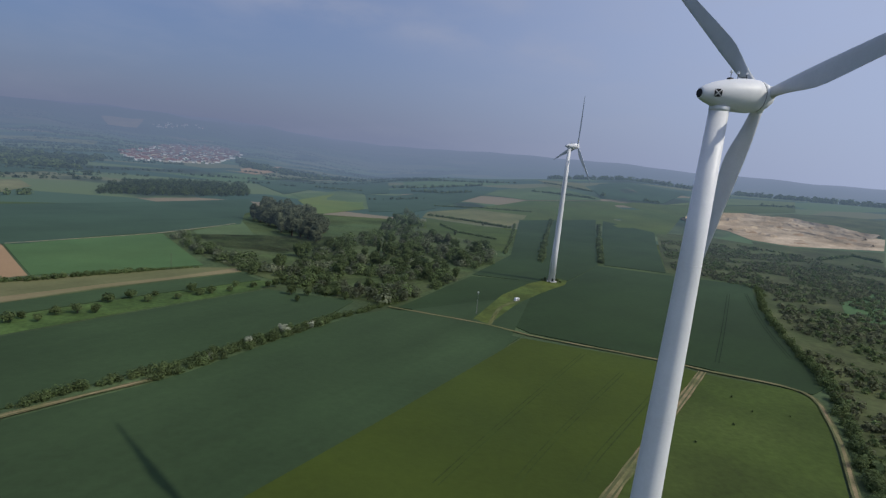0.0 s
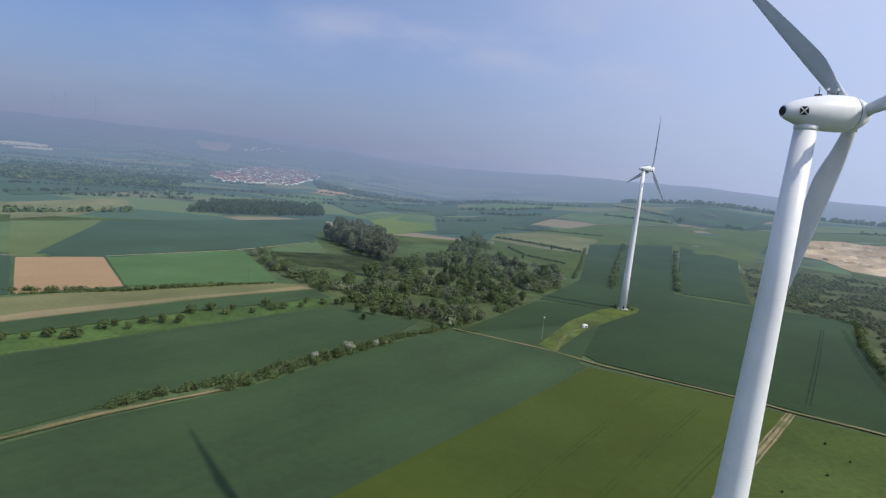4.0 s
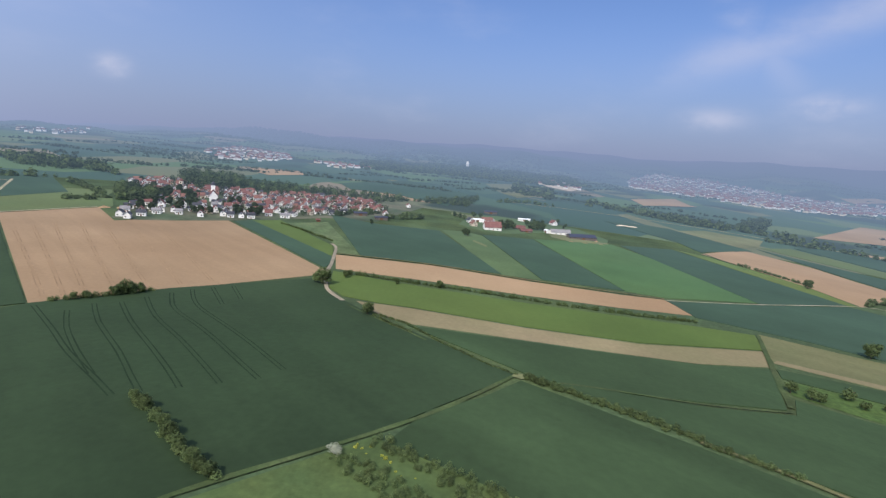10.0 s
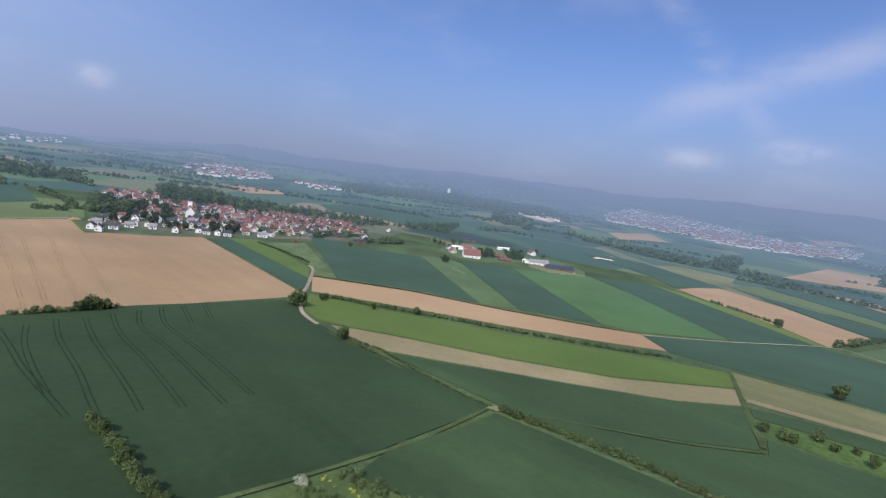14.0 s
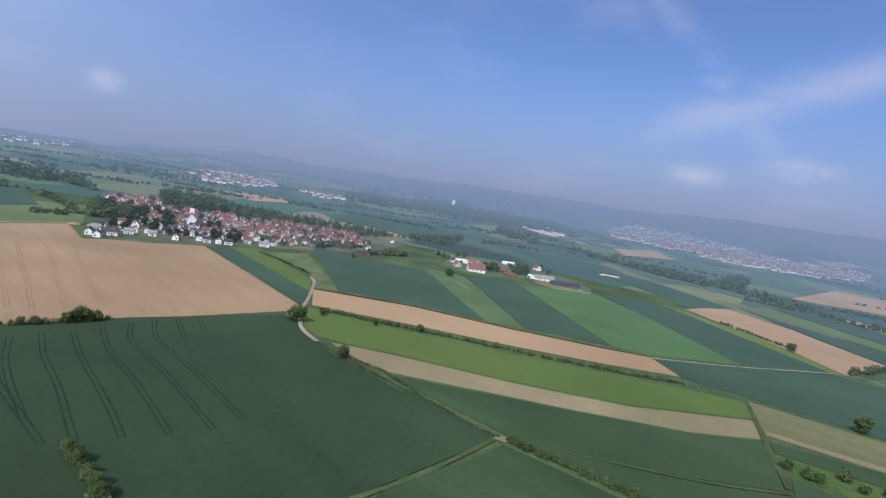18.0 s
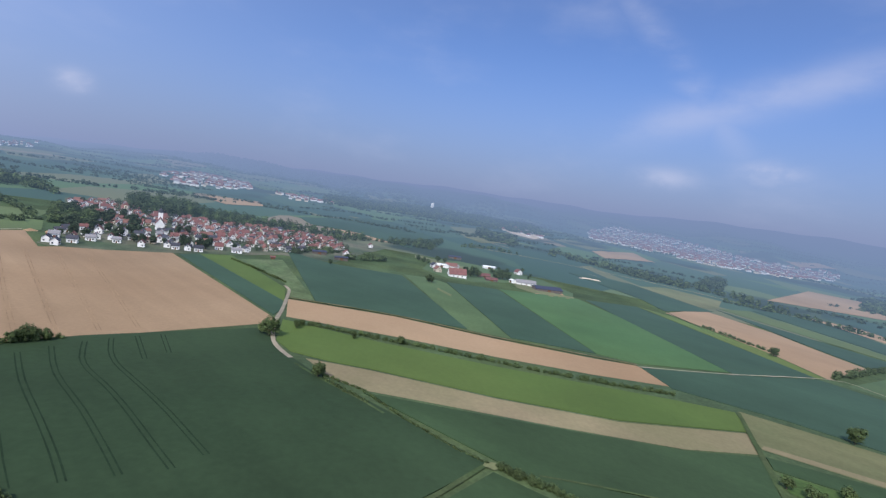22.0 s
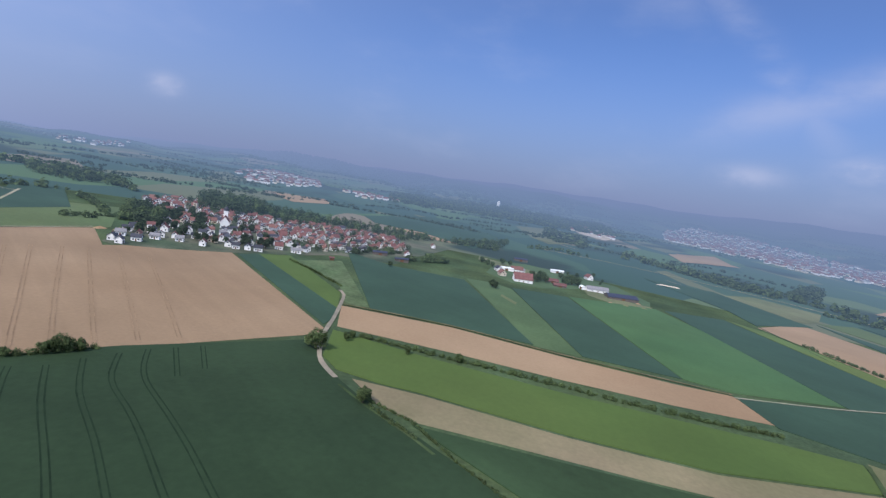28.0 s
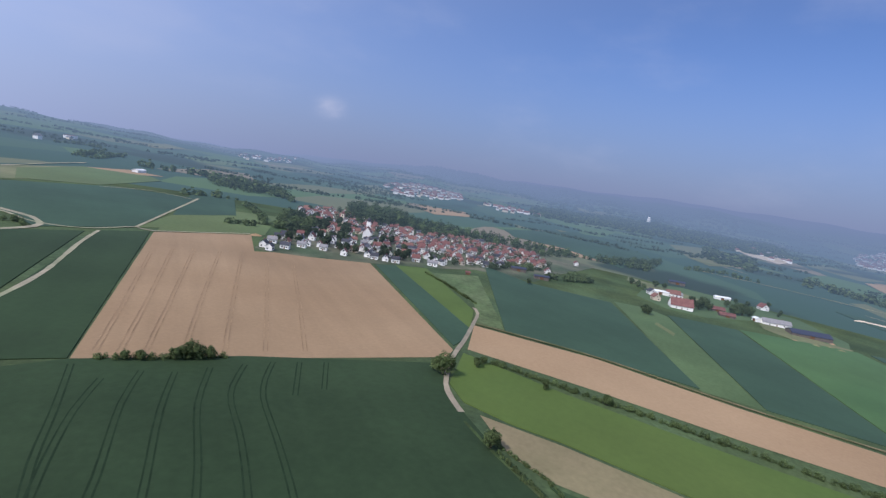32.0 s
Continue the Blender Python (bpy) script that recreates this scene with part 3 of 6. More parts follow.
field("crop_field", "wheat", 1, (-235, -9), (-230, 69), (-228, 119), (-234, 155), (-189, 134), (-187, 100), (-187, 49), (-195, 38))
field("crop_field", "wheat", 1, (-187, 36), (-170, 61), (-153, 85), (-128, 118), (-106, 102), (-83, 84), (-67, 71), (-123, -12), (-156, 4), (-169, 21))
field("crop_field", "wheat", 1, (-125, 121), (-110, 144), (-85, 171), (-64, 200), (-11, 273), (80, 332), (10, 130), (-64, 74), (-81, 87), (-100, 101))
field("crop_field", "wheat", 1, (-81, 175), (-47, 235), (-24, 266), (-10, 280), (53, 242), (-5, 159), (-38, 113), (-68, 63), (-126, 115))
field("barley_field", "barley", 1, (54, 241), (111, 217), (123, 207), (89, 166), (55, 127), (46, 113), (19, 71), (-63, 60), (-38, 113), (-5, 158))
field("rough_meadow", "meadow", 1, (125, 206), (154, 193), (157, 183), (137, 152), (115, 121), (76, 71), (21, 71), (49, 117), (90, 164))
field("crop_field", "wheat_deep", 1, (51, 267), (109, 374), (125, 393), (177, 473), (225, 449), (293, 423), (238, 333), (203, 258), (174, 198), (160, 189), (127, 214), (60, 250))
field("crop_field", "wheat_deep", 1, (-6, 284), (47, 385), (96, 382), (82, 361), (33, 274))
field("crop_field", "wheat_deep", 0, (27, 272), (87, 377), (122, 396), (111, 362), (52, 261))
field("turbine_verge", "verge", 6, (34, 270), (41, 261), (67, 311), (97, 352), (115, 374), (122, 390), (117, 398), (104, 388), (88, 372), (60, 329))
field("crop_field", "wheat_deep", 1, (49, 392), (101, 505), (183, 849), (320, 876), (178, 476), (125, 395), (110, 378), (95, 380))
field("crop_field", "wheat_deep", 1, (329, 867), (378, 780), (236, 460), (186, 481))
field("scrub_land", "scrub", 1, (382, 780), (452, 766), (539, 660), (568, 581), (525, 457), (297, 157), (197, 120), (120, 117), (161, 179), (174, 198), (197, 255), (296, 424), (238, 463))
field("meadow", "meadow", 2, (30, 809), (90, 769), (147, 729), (98, 523), (71, 556), (25, 674))
field("corner_meadow", "rough_grass", 6, (-127, -20), (-137, -10), (-118, 25), (-105, 35), (-87, -38), (-104, -44))
field("green_patch", "green", 3, (332, 373), (432, 444), (478, 445), (332, 306), (289, 319))
field("wood_floor", "wood_floor", 3, (-203, 461), (-144, 388), (-100, 344), (-54, 307), (-8, 289), (46, 391), (87, 506), (92, 560), (40, 640), (20, 690), (-25, 690), (-47, 560), (-75, 480), (-100, 430), (-150, 440), (-204, 499))
field("meadow", "rough_grass", 1, (-190, 478), (-142, 424), (-102, 430), (-76, 480), (-88, 500), (-112, 470), (-150, 500))
field("soil_patch", "soil", 1, (-331, 360), (-289, 393), (-213, 306), (-246, 265))
field("green_field", "green", 1, (-287, 393), (-222, 492), (-139, 364), (-187, 325), (-212, 307))
field("crop_field", "wheat_blue", 1, (-407, 319), (-339, 365), (-247, 263), (-289, 209), (-315, 158), (-353, 155), (-372, 224))
field("meadow", "khaki_green", 1, (-402, 339), (-510, 502), (-455, 619), (-338, 380))
field("crop_field", "wheat_blue", 1, (-451, 616), (-344, 747), (-239, 814), (-185, 600), (-223, 504), (-289, 402), (-332, 378))
field("village_ground", "yards", 1, (-418, -261), (-415, -250), (-434, -224), (-467, -193), (-515, -155), (-565, -128), (-580, -74), (-663, -64), (-820, -31), (-821, -115), (-808, -196), (-770, -265), (-768, -346), (-806, -425), (-725, -439), (-499, -294))
field("farm_yard", "khaki_green", 1, (-654, 18), (-615, 45), (-619, 79), (-683, 139), (-645, 162), (-633, 196), (-673, 208), (-755, 189), (-791, 129), (-805, 75), (-782, 34))
field("green_field", "green", 1, (-596, 102), (-629, 200), (-544, 219), (-381, 232), (-362, 159), (-369, 133))
field("field_strip", "wheat_blue", 1, (-578, 43), (-591, 100), (-369, 132), (-373, 75))
field("field_strip", "khaki_green", 1, (-581, -2), (-588, 24), (-571, 43), (-372, 74), (-374, 46), (-444, 30))
field("crop_field", "wheat_blue", 1, (-602, -129), (-566, -77), (-570, -4), (-377, 46), (-382, -4), (-382, -56))
field("weedy_meadow", "weedy", 1, (-489, -150), (-536, -117), (-384, -57), (-382, -74), (-427, -88), (-466, -118))
field("field_strip", "wheat_blue", 1, (-631, 210), (-651, 281), (-410, 321), (-377, 233))
field("field_strip", "yellow_green", 1, (-657, 285), (-621, 310), (-491, 336), (-415, 331), (-410, 321))
field("soil_field", "soil", 1, (-645, 314), (-722, 403), (-628, 438), (-493, 437), (-414, 334), (-482, 337), (-581, 325))
field("field_strip", "wheat_blue", 1, (-747, 438), (-660, 470), (-546, 517), (-497, 442), (-633, 442))
field("field_strip", "pale_green", 1, (-760, 449), (-787, 513), (-568, 553), (-550, 524))
field("field_strip", "wheat_blue", 1, (-795, 522), (-835, 619), (-640, 621), (-573, 559))
field("field_strip", "khaki", 1, (-843, 328), (-914, 443), (-850, 507), (-767, 453), (-728, 402))
field("soil_strip", "soil", 1, (-809, 626), (-789, 680), (-682, 683), (-652, 633))
field("soil_field", "soil", 1, (-1285, 990), (-1151, 1169), (-935, 903), (-969, 666))
field("meadow", "khaki", 1, (-633, 662), (-609, 879), (-557, 823), (-513, 666), (-546, 573))
field("crop_field", "wheat_blue", 1, (-90, 1154), (-19, 1120), (19, 899), (-60, 844))
field("crop_field", "wheat_blue", 1, (-900, 917), (-1109, 1280), (-805, 1354), (-663, 1092), (-696, 759))
field("meadow", "meadow", 1, (31, 753), (67, 786), (127, 655), (94, 526), (49, 574), (50, 668))
field("soil_field", "soil", 1, (-882, -66), (-892, -1), (-1005, -56), (-935, -151))
field("crop_field", "wheat_blue", 1, (-1051, -216), (-1338, -108), (-1133, 44), (-866, 0), (-955, -93), (-962, -176))
field("crop_field", "wheat_blue", 1, (-904, 269), (-891, 370), (-721, 418), (-659, 320), (-516, 315), (-729, 321))
field("meadow", "pale_green", 1, (-449, -376), (-503, -368), (-521, -326), (-472, -294), (-385, -322))
field("crop_field", "wheat_blue", 1, (-589, -496), (-655, -489), (-531, -377), (-455, -381))
field("meadow", "khaki", 1, (-960, 1047), (-1075, 1340), (-912, 1389), (-870, 948))
field("meadow", "khaki", 1, (-624, 677), (-585, 844), (-542, 809), (-498, 634), (-515, 556))
field("meadow", "pale_green", 1, (-501, 541), (-443, 617), (-321, 372), (-335, 359))
field("crop_field", "wheat_blue", 1, (-317, 372), (-439, 621), (-257, 875), (-207, 765), (-218, 555), (-279, 398))
field("meadow", "khaki_green", 1, (-206, 521), (-191, 625), (-147, 518), (-103, 450), (-111, 423), (-148, 422))
field("meadow", "khaki_green", 1, (-225, 1037), (-113, 1304), (-58, 886), (-129, 852))
field("crop_field", "wheat_blue", 1, (-366, 1251), (-60, 1650), (-40, 1180), (-88, 1153), (-204, 1252), (-232, 1023))
field("meadow", "hill_meadow", 1, (35, 892), (246, 1084), (400, 1075), (526, 1060), (703, 1101), (849, 1109), (781, 1017), (643, 1004), (500, 934), (372, 738), (297, 835), (183, 832), (207, 902), (118, 957))
field("meadow", "dry_grass", 2, (35, 892), (118, 957), (207, 902), (183, 832), (145, 772), (23, 815))
field("meadow", "khaki_green", 1, (213, 1263), (354, 1304), (409, 1116), (403, 1082), (248, 1092), (168, 1176))
field("meadow", "dry_grass", 1, (368, 1504), (446, 1384), (429, 1208), (357, 1315))
field("crop_field", "wheat_blue", 1, (493, 1354), (609, 1351), (675, 1252), (532, 1073), (415, 1102), (435, 1226))
field("meadow", "pale_green", 2, (539, 1065), (780, 1225), (914, 1196), (855, 1118), (708, 1109))
field("crop_field", "wheat_blue", 1, (-29, 1117), (97, 1219), (209, 1242), (151, 1137), (35, 914), (-21, 833))
field("scrub_land", "scrub", 1, (611, 966), (761, 1001), (838, 980), (895, 932), (745, 771), (708, 873), (706, 926))
field("quarry_floor", "sand", 2, (492, 922), (614, 972), (706, 926), (708, 873), (737, 762), (663, 684), (595, 698), (544, 708), (513, 749), (522, 822), (491, 878))
field("scrub_land", "scrub", 1, (507, 740), (538, 700), (589, 690), (653, 672), (550, 563), (501, 611), (480, 687))
field("soil_strip", "chalk", 2, (-2014, 321), (-1999, 401), (-1927, 483), (-1692, 397), (-1759, 336))
field("soil_strip", "chalk", 2, (-1912, 297), (-1906, 372), (-1731, 422), (-1584, 359), (-1691, 305))
field("soil_field", "soil", 2, (-1549, 541), (-1589, 650), (-1439, 668), (-1385, 568))
field("soil_strip", "soil", 2, (-2236, 1611), (-2268, 1780), (-2180, 1811), (-2120, 1601))
field("soil_strip", "soil", 2, (-460, 1481), (-421, 1606), (-391, 1680), (-397, 1425))
field("soil_strip", "soil", 2, (-485, 1589), (-458, 2003), (-412, 1650), (-436, 1451))
field("soil_strip", "soil", 2, (-596, -684), (-667, -689), (-683, -641), (-626, -641))
field("meadow", "pale_green", 2, (-481, -630), (-596, -684), (-654, -633), (-638, -596), (-506, -539), (-434, -556))
field("soil_strip", "soil", 2, (-1112, -424), (-1228, -368), (-1167, -310), (-1050, -354))
field("soil_strip", "dry_grass", 2, (-1298, -156), (-1296, -103), (-1248, -46), (-1176, -91))
field("soil_strip", "dry_grass", 2, (-1273, 123), (-1327, 174), (-1270, 210), (-1185, 152))
field("meadow", "yellow_green", 2, (-191, 942), (-139, 1222), (-98, 1168), (-71, 880), (-126, 762))
field("pale_strip", "chalk", 2, (-1789, 1964), (-1787, 2157), (-1715, 2062), (-1728, 1897))
field("pale_strip", "khaki", 2, (-1522, 2030), (-1140, 2073), (-1090, 1955), (-1414, 1899))
field("pale_strip", "khaki", 2, (-1098, 1198), (-940, 1298), (-886, 1219), (-1028, 1120))
field("soil_strip", "soil", 2, (-1727, 3176), (-1520, 3216), (-1469, 3039), (-1586, 2978))
field("pale_strip", "khaki", 2, (-1539, 2025), (-1305, 2070), (-1155, 2101), (-1246, 1978))
field("pale_strip", "chalk", 2, (-1924, 2039), (-1889, 2250), (-1796, 2132), (-1820, 1951))
field("soil_strip", "soil", 2, (-1731, 3191), (-1541, 3276), (-1508, 3137), (-1613, 3051))
field("pale_strip", "khaki", 2, (-2811, -273), (-2571, -112), (-2340, -107), (-2534, -230))
field("soil_strip", "soil", 2, (-1181, -447), (-1252, -356), (-1184, -323), (-1091, -388))
field("pale_strip", "khaki", 2, (-1139, -1247), (-1366, -1380), (-1333, -1259), (-1122, -1152))
field("soil_strip", "soil", 2, (-1497, 506), (-1677, 703), (-1462, 659), (-1325, 483))
field("meadow", "khaki_green", 2, (-2379, -745), (-2067, -470), (-1786, -328), (-1771, -512))
field("farm_apron", "khaki", 3, (-676, 132), (-711, 150), (-667, 159), (-639, 179), (-635, 199), (-606, 185), (-597, 162), (-617, 142), (-634, 129))
field("field_strip", "khaki", 3, (-532, 32), (-505, 44), (-494, 42), (-522, 30))
field("farm_lane", "khaki", 3, (-795, 9), (-770, 47), (-751, 79), (-723, 100), (-696, 96), (-700, 68), (-723, 39), (-759, 8))
field("bare_patch", "khaki", 8, (-193.5, 34.5), (-190, 33), (-188, 36.5), (-190.5, 39), (-193, 37.5))
field("bare_patch", "khaki", 8, (-128.5, 119), (-125, 117), (-122.5, 120.5), (-126, 123.5), (-128.5, 122))
track("village_road", "road", 2.7, (-416, -85), (-404, -79), (-383, -75), (-346, -69), (-321, -66), (-300, -62), (-282, -57), (-271, -51), (-262, -44))
track("loop_road", "gravel_path", 5, (-331, -415), (-332, -395), (-333, -374), (-323, -351), (-307, -343), (-286, -341))
track("farm_road", "gravel_path", 4, (-448, -627), (-496, -654), (-560, -693), (-632, -729))
track("field_path", "gravel_path", 2.5, (-498, -528), (-548, -514), (-564, -460))
track("edge_path", "grass_track", 1.4, (-256, -41), (-241, -26), (-231, -14), (-225, -7), (-218, 0))
track("farm_track", "sand_track", 3.0, (-380, -73), (-381, -4), (-367, 64), (-357, 155))
track("field_path", "gravel_path", 2.0, (-352, 154), (-374, 226), (-414, 334), (-398, 354), (-334, 363))
track("field_path", "gravel_path", 2.5, (-288, 395), (-256, 442), (-223, 497), (-190, 597))
track("grass_track", "grass_track", 2.1, (-192, 35), (-161, 11), (-144, -5), (-127, -23), (-105, -47), (-83, -65))
track("sandy_path", "sand_track", 3.0, (-156, 87), (-143, 106), (-129, 122), (-112, 146), (-86, 174))
track("grass_track", "verge_track", 4.5, (-127, 121), (-113, 110), (-98, 99), (-82, 86), (-65, 73))
track("grass_track", "grass_track", 3.0, (-290, 181), (-257, 166), (-212, 146), (-191, 137))
track("faded_track", "grass_track", 1.3, (-187, 135), (-185, 104), (-188, 71), (-189, 51))
track("turbine_track", "sand_track", 2.2, (-11, 284), (41, 260), (59, 246), (112, 220), (127, 210), (153, 196), (157, 185), (149, 169), (137, 149), (117, 121), (101, 97))
track("grass_track", "sand_track", 4.0, (125, 208), (104, 183), (65, 137), (48, 117), (22, 85))
track("turbine_spur", "verge_track", 3, (41, 260), (54, 298), (66, 313))
track("farm_road", "gravel_path", 2.8, (-204, -211), (-227, -226), (-261, -252), (-312, -300), (-347, -330))
track("farm_road", "gravel_path", 2.8, (-312, -428), (-327, -397), (-325, -360), (-343, -338), (-381, -337), (-384, -323), (-461, -301))
track("farm_road", "gravel_path", 3, (-381, -337), (-464, -394), (-576, -471))
track("field_path", "gravel_path", 3, (-928, 310), (-907, 328))
track("country_road", "gravel_path", 5, (-1061, 127), (-1036, 272), (-957, 432), (-851, 555), (-741, 653), (-675, 683))

# ---- wind turbines ----
def lathe(bm, rings, segs=32, axis="z"):
    """Rings of (position along the axis, radius) joined into a closed turned shape."""
    loops = []
    for h, r in rings:
        loop = []
        for k in range(segs):
            a = 2 * math.pi * k / segs
            c, s = r * math.cos(a), r * math.sin(a)
            loop.append(bm.verts.new((c, s, h) if axis == "z" else (h, c, s)))
        loops.append(loop)
    for a, b in zip(loops, loops[1:]):
        for k in range(segs):
            bm.faces.new((a[k], a[(k + 1) % segs], b[(k + 1) % segs], b[k]))
    bm.faces.new(loops[0][::-1])
    bm.faces.new(loops[-1])
    bmesh.ops.recalc_face_normals(bm, faces=bm.faces)
    return bm


def blade_mesh(length):
    """A tapered, twisted blade along +z, chord along y, with a round root."""
    bm = bmesh.new()
    loops, n = [], 20
    for i in range(25):
        u = i / 24
        z = 1.2 + (length - 1.2) * u
        grow = min(1.0, u / 0.24)
        grow = grow * grow * (3 - 2 * grow)
        w = max(0.0, (u - 0.24) / 0.76)
        chord = (1.8 + 2.15 * grow) * (1 - w) ** 0.8 * (1 - 0.12 * w) + 0.42 * w
        thick = 1.6 - 0.85 * grow if u < 0.24 else 0.75 * (1 - w) + 0.09
        if u > 0.97:
            chord *= 0.55
        twist = -radians(17 * (1 - u) ** 2 + 4)
        loop = []
        for k in range(n):
            a = 2 * math.pi * k / n
            y = math.cos(a) * chord / 2
            x = math.sin(a) * thick / 2 * (1 - grow * 0.45 * (1 - math.cos(a)))
            y -= chord * 0.20 * grow
            loop.append(bm.verts.new((x * math.cos(twist) - y * math.sin(twist), x * math.sin(twist) + y * math.cos(twist), z)))
        loops.append(loop)
    for a, b in zip(loops, loops[1:]):
        for k in range(n):
            bm.faces.new((a[k], a[(k + 1) % n], b[(k + 1) % n], b[k]))
    bm.faces.new(loops[0][::-1])
    bm.faces.new(loops[-1])
    bmesh.ops.recalc_face_normals(bm, faces=bm.faces)
    return bm


HEAD = 0.76  # the nacelle and spinner against their drawn size


def turbine(x, y, z, hub, axis_az, phase, label):
    t = tagged(new("wind_turbine"), label, "wind turbine", group="wind farm")
    t.location = (x, y, z)
    bm = lathe(bmesh.new(), [(0, 2.6), (hub * 0.25, 2.2), (hub * 0.5, 1.85), (hub * 0.75, 1.5), (hub - 1.9, 1.18)], 40)
    tower = part("tower", bm, "turbine_white", t, smooth=True)
    for k in (0.25, 0.5, 0.75):
        r = {0.25: 2.2, 0.5: 1.85, 0.75: 1.5}[k]
        part("tower_flange", lathe(bmesh.new(), [(hub * k - 0.12, r), (hub * k - 0.1, r + 0.012), (hub * k + 0.1, r + 0.012), (hub * k + 0.12, r - 0.02)], 40), "turbine_white", tower)
    part("foundation", lathe(bmesh.new(), [(-0.5, 4.2), (0.55, 4.2), (0.65, 4.0)], 40), "concrete", t, "round concrete foundation")
    bm = bmesh.new()
    bmesh.ops.create_cube(bm, size=1, matrix=Matrix.LocRotScale((0, -2.72, 2.2), None, (1.0, 0.2, 2.1)))
    part("tower_door", bm, "vent_dark", tower, "grey steel access door")
    head = Matrix.Translation((0, 0, hub)) @ Matrix.Rotation(radians(90 - axis_az), 4, "Z") @ Matrix.Rotation(radians(-3), 4, "Y") @ Matrix.Translation((2.9, 0, 0))
    prof = [(-8.2, 0.75), (-8.0, 0.95), (-7.0, 1.45), (-5.5, 1.95), (-3.5, 2.4), (-1.0, 2.72), (1.2, 2.78), (2.55, 2.66)]
    head = head @ Matrix.Scale(HEAD, 4)
    nac = part("nacelle", lathe(bmesh.new(), prof, 40, "x"), "turbine_white", t, "white egg-shaped nacelle", True)
    nac.matrix_local = head
    seam = part("seam_ring", lathe(bmesh.new(), [(2.55, 2.58), (2.75, 2.58)], 40, "x"), "vent_dark", nac, "dark gap before the spinner")
    vent = part("rear_vent", lathe(bmesh.new(), [(-8.32, 0.62), (-8.22, 0.70), (-8.1, 0.70)], 24, "x"), "vent_dark", nac, "round black rear vent")
    for s in (1, -1):
        bm = bmesh.new()
        for k in range(4):
            # four dark wedges round a pale cross
            c, d = math.cos(k * math.pi / 2), math.sin(k * math.pi / 2)
            q = [bm.verts.new((x * c - z * d, 0, x * d + z * c)) for x, z in ((0.12, 0.0), (0.62, -0.5), (0.62, 0.5))]
            bm.faces.new(q)
        bmesh.ops.solidify(bm, geom=bm.faces[:], thickness=0.05)
        lg = part("emblem", bm, "vent_dark", nac, "dark emblem on the nacelle flank")
        lg.matrix_local = Matrix.Translation((-6.1, -s * 1.83, 0.0)) @ Matrix.Rotation(radians(-s * 17), 4, "Z")
    col = part("yaw_collar", lathe(bmesh.new(), [(-2.1, 1.185), (-1.85, 1.24), (-1.5, 1.24)], 32), "turbine_white", t, smooth=True)
    col.location = (0, 0, hub)
    # wind sensors and a lamp on the nacelle roof
    for px, hgt, rad in ((-2.6, 1.0, 0.05), (-1.2, 0.9, 0.05), (0.5, 0.9, 0.05)):
        top = 2.55
        m = part("mast", lathe(bmesh.new(), [(top - 0.2, rad), (top + hgt, rad)], 8), "vent_dark", nac)
        m.location = (px, 0, 0)
        c = part("sensor", lathe(bmesh.new(), [(top + hgt - 0.1, 0.08), (top + hgt, 0.22), (top + hgt + 0.3, 0.2), (top + hgt + 0.36, 0.05)], 12), "turbine_white", nac)
        c.location = (px, 0, 0)
    bm = bmesh.new()
    bmesh.ops.create_cube(bm, size=1, matrix=Matrix.LocRotScale((-0.35, 0, 2.95), None, (1.9, 0.07, 0.07)))
    bmesh.ops.create_cube(bm, size=1, matrix=Matrix.LocRotScale((-2.7, 0, 2.62), None, (0.8, 0.6, 0.22)))
    part("roof_rail", bm, "vent_dark", nac)
    rot = part("rotor_hub", lathe(bmesh.new(), [(2.75, 2.60), (3.6, 2.45), (4.6, 2.05), (5.5, 1.4), (6.0, 0.75), (6.2, 0.15)], 40, "x"), "turbine_white", t, "white rounded spinner", True)
    rot.matrix_local = head
    for k in range(3):
        b = part("blade", blade_mesh(36.0 / HEAD), "blade_white", rot, "long grey-white rotor blade", True)
        b.matrix_local = Matrix.Translation((4.2, 0, 0)) @ Matrix.Rotation(radians(phase + 120 * k), 4, "X") @ Matrix.Rotation(radians(-3), 4, "Y")
        r = part("root_collar", lathe(bmesh.new(), [(1.2, 1.0), (2.0, 1.02), (2.6, 0.9)], 24), "turbine_white", b, smooth=True)
    return t


material("concrete", (0.42, 0.41, 0.38), vary=0.15, scale=0.4, fine=4)
material("vent_dark", (0.02, 0.022, 0.025), rough=0.6, vary=0.1)
turbine(31.0, 71.6, ground_z(31.0, 71.6), 88.7, 80, 73, "tall white wind turbine standing among barley and meadow")
turbine(108, 385, ground_z(108, 385), 101.0, 80, 12, "white wind turbine beside a grassy access spur")

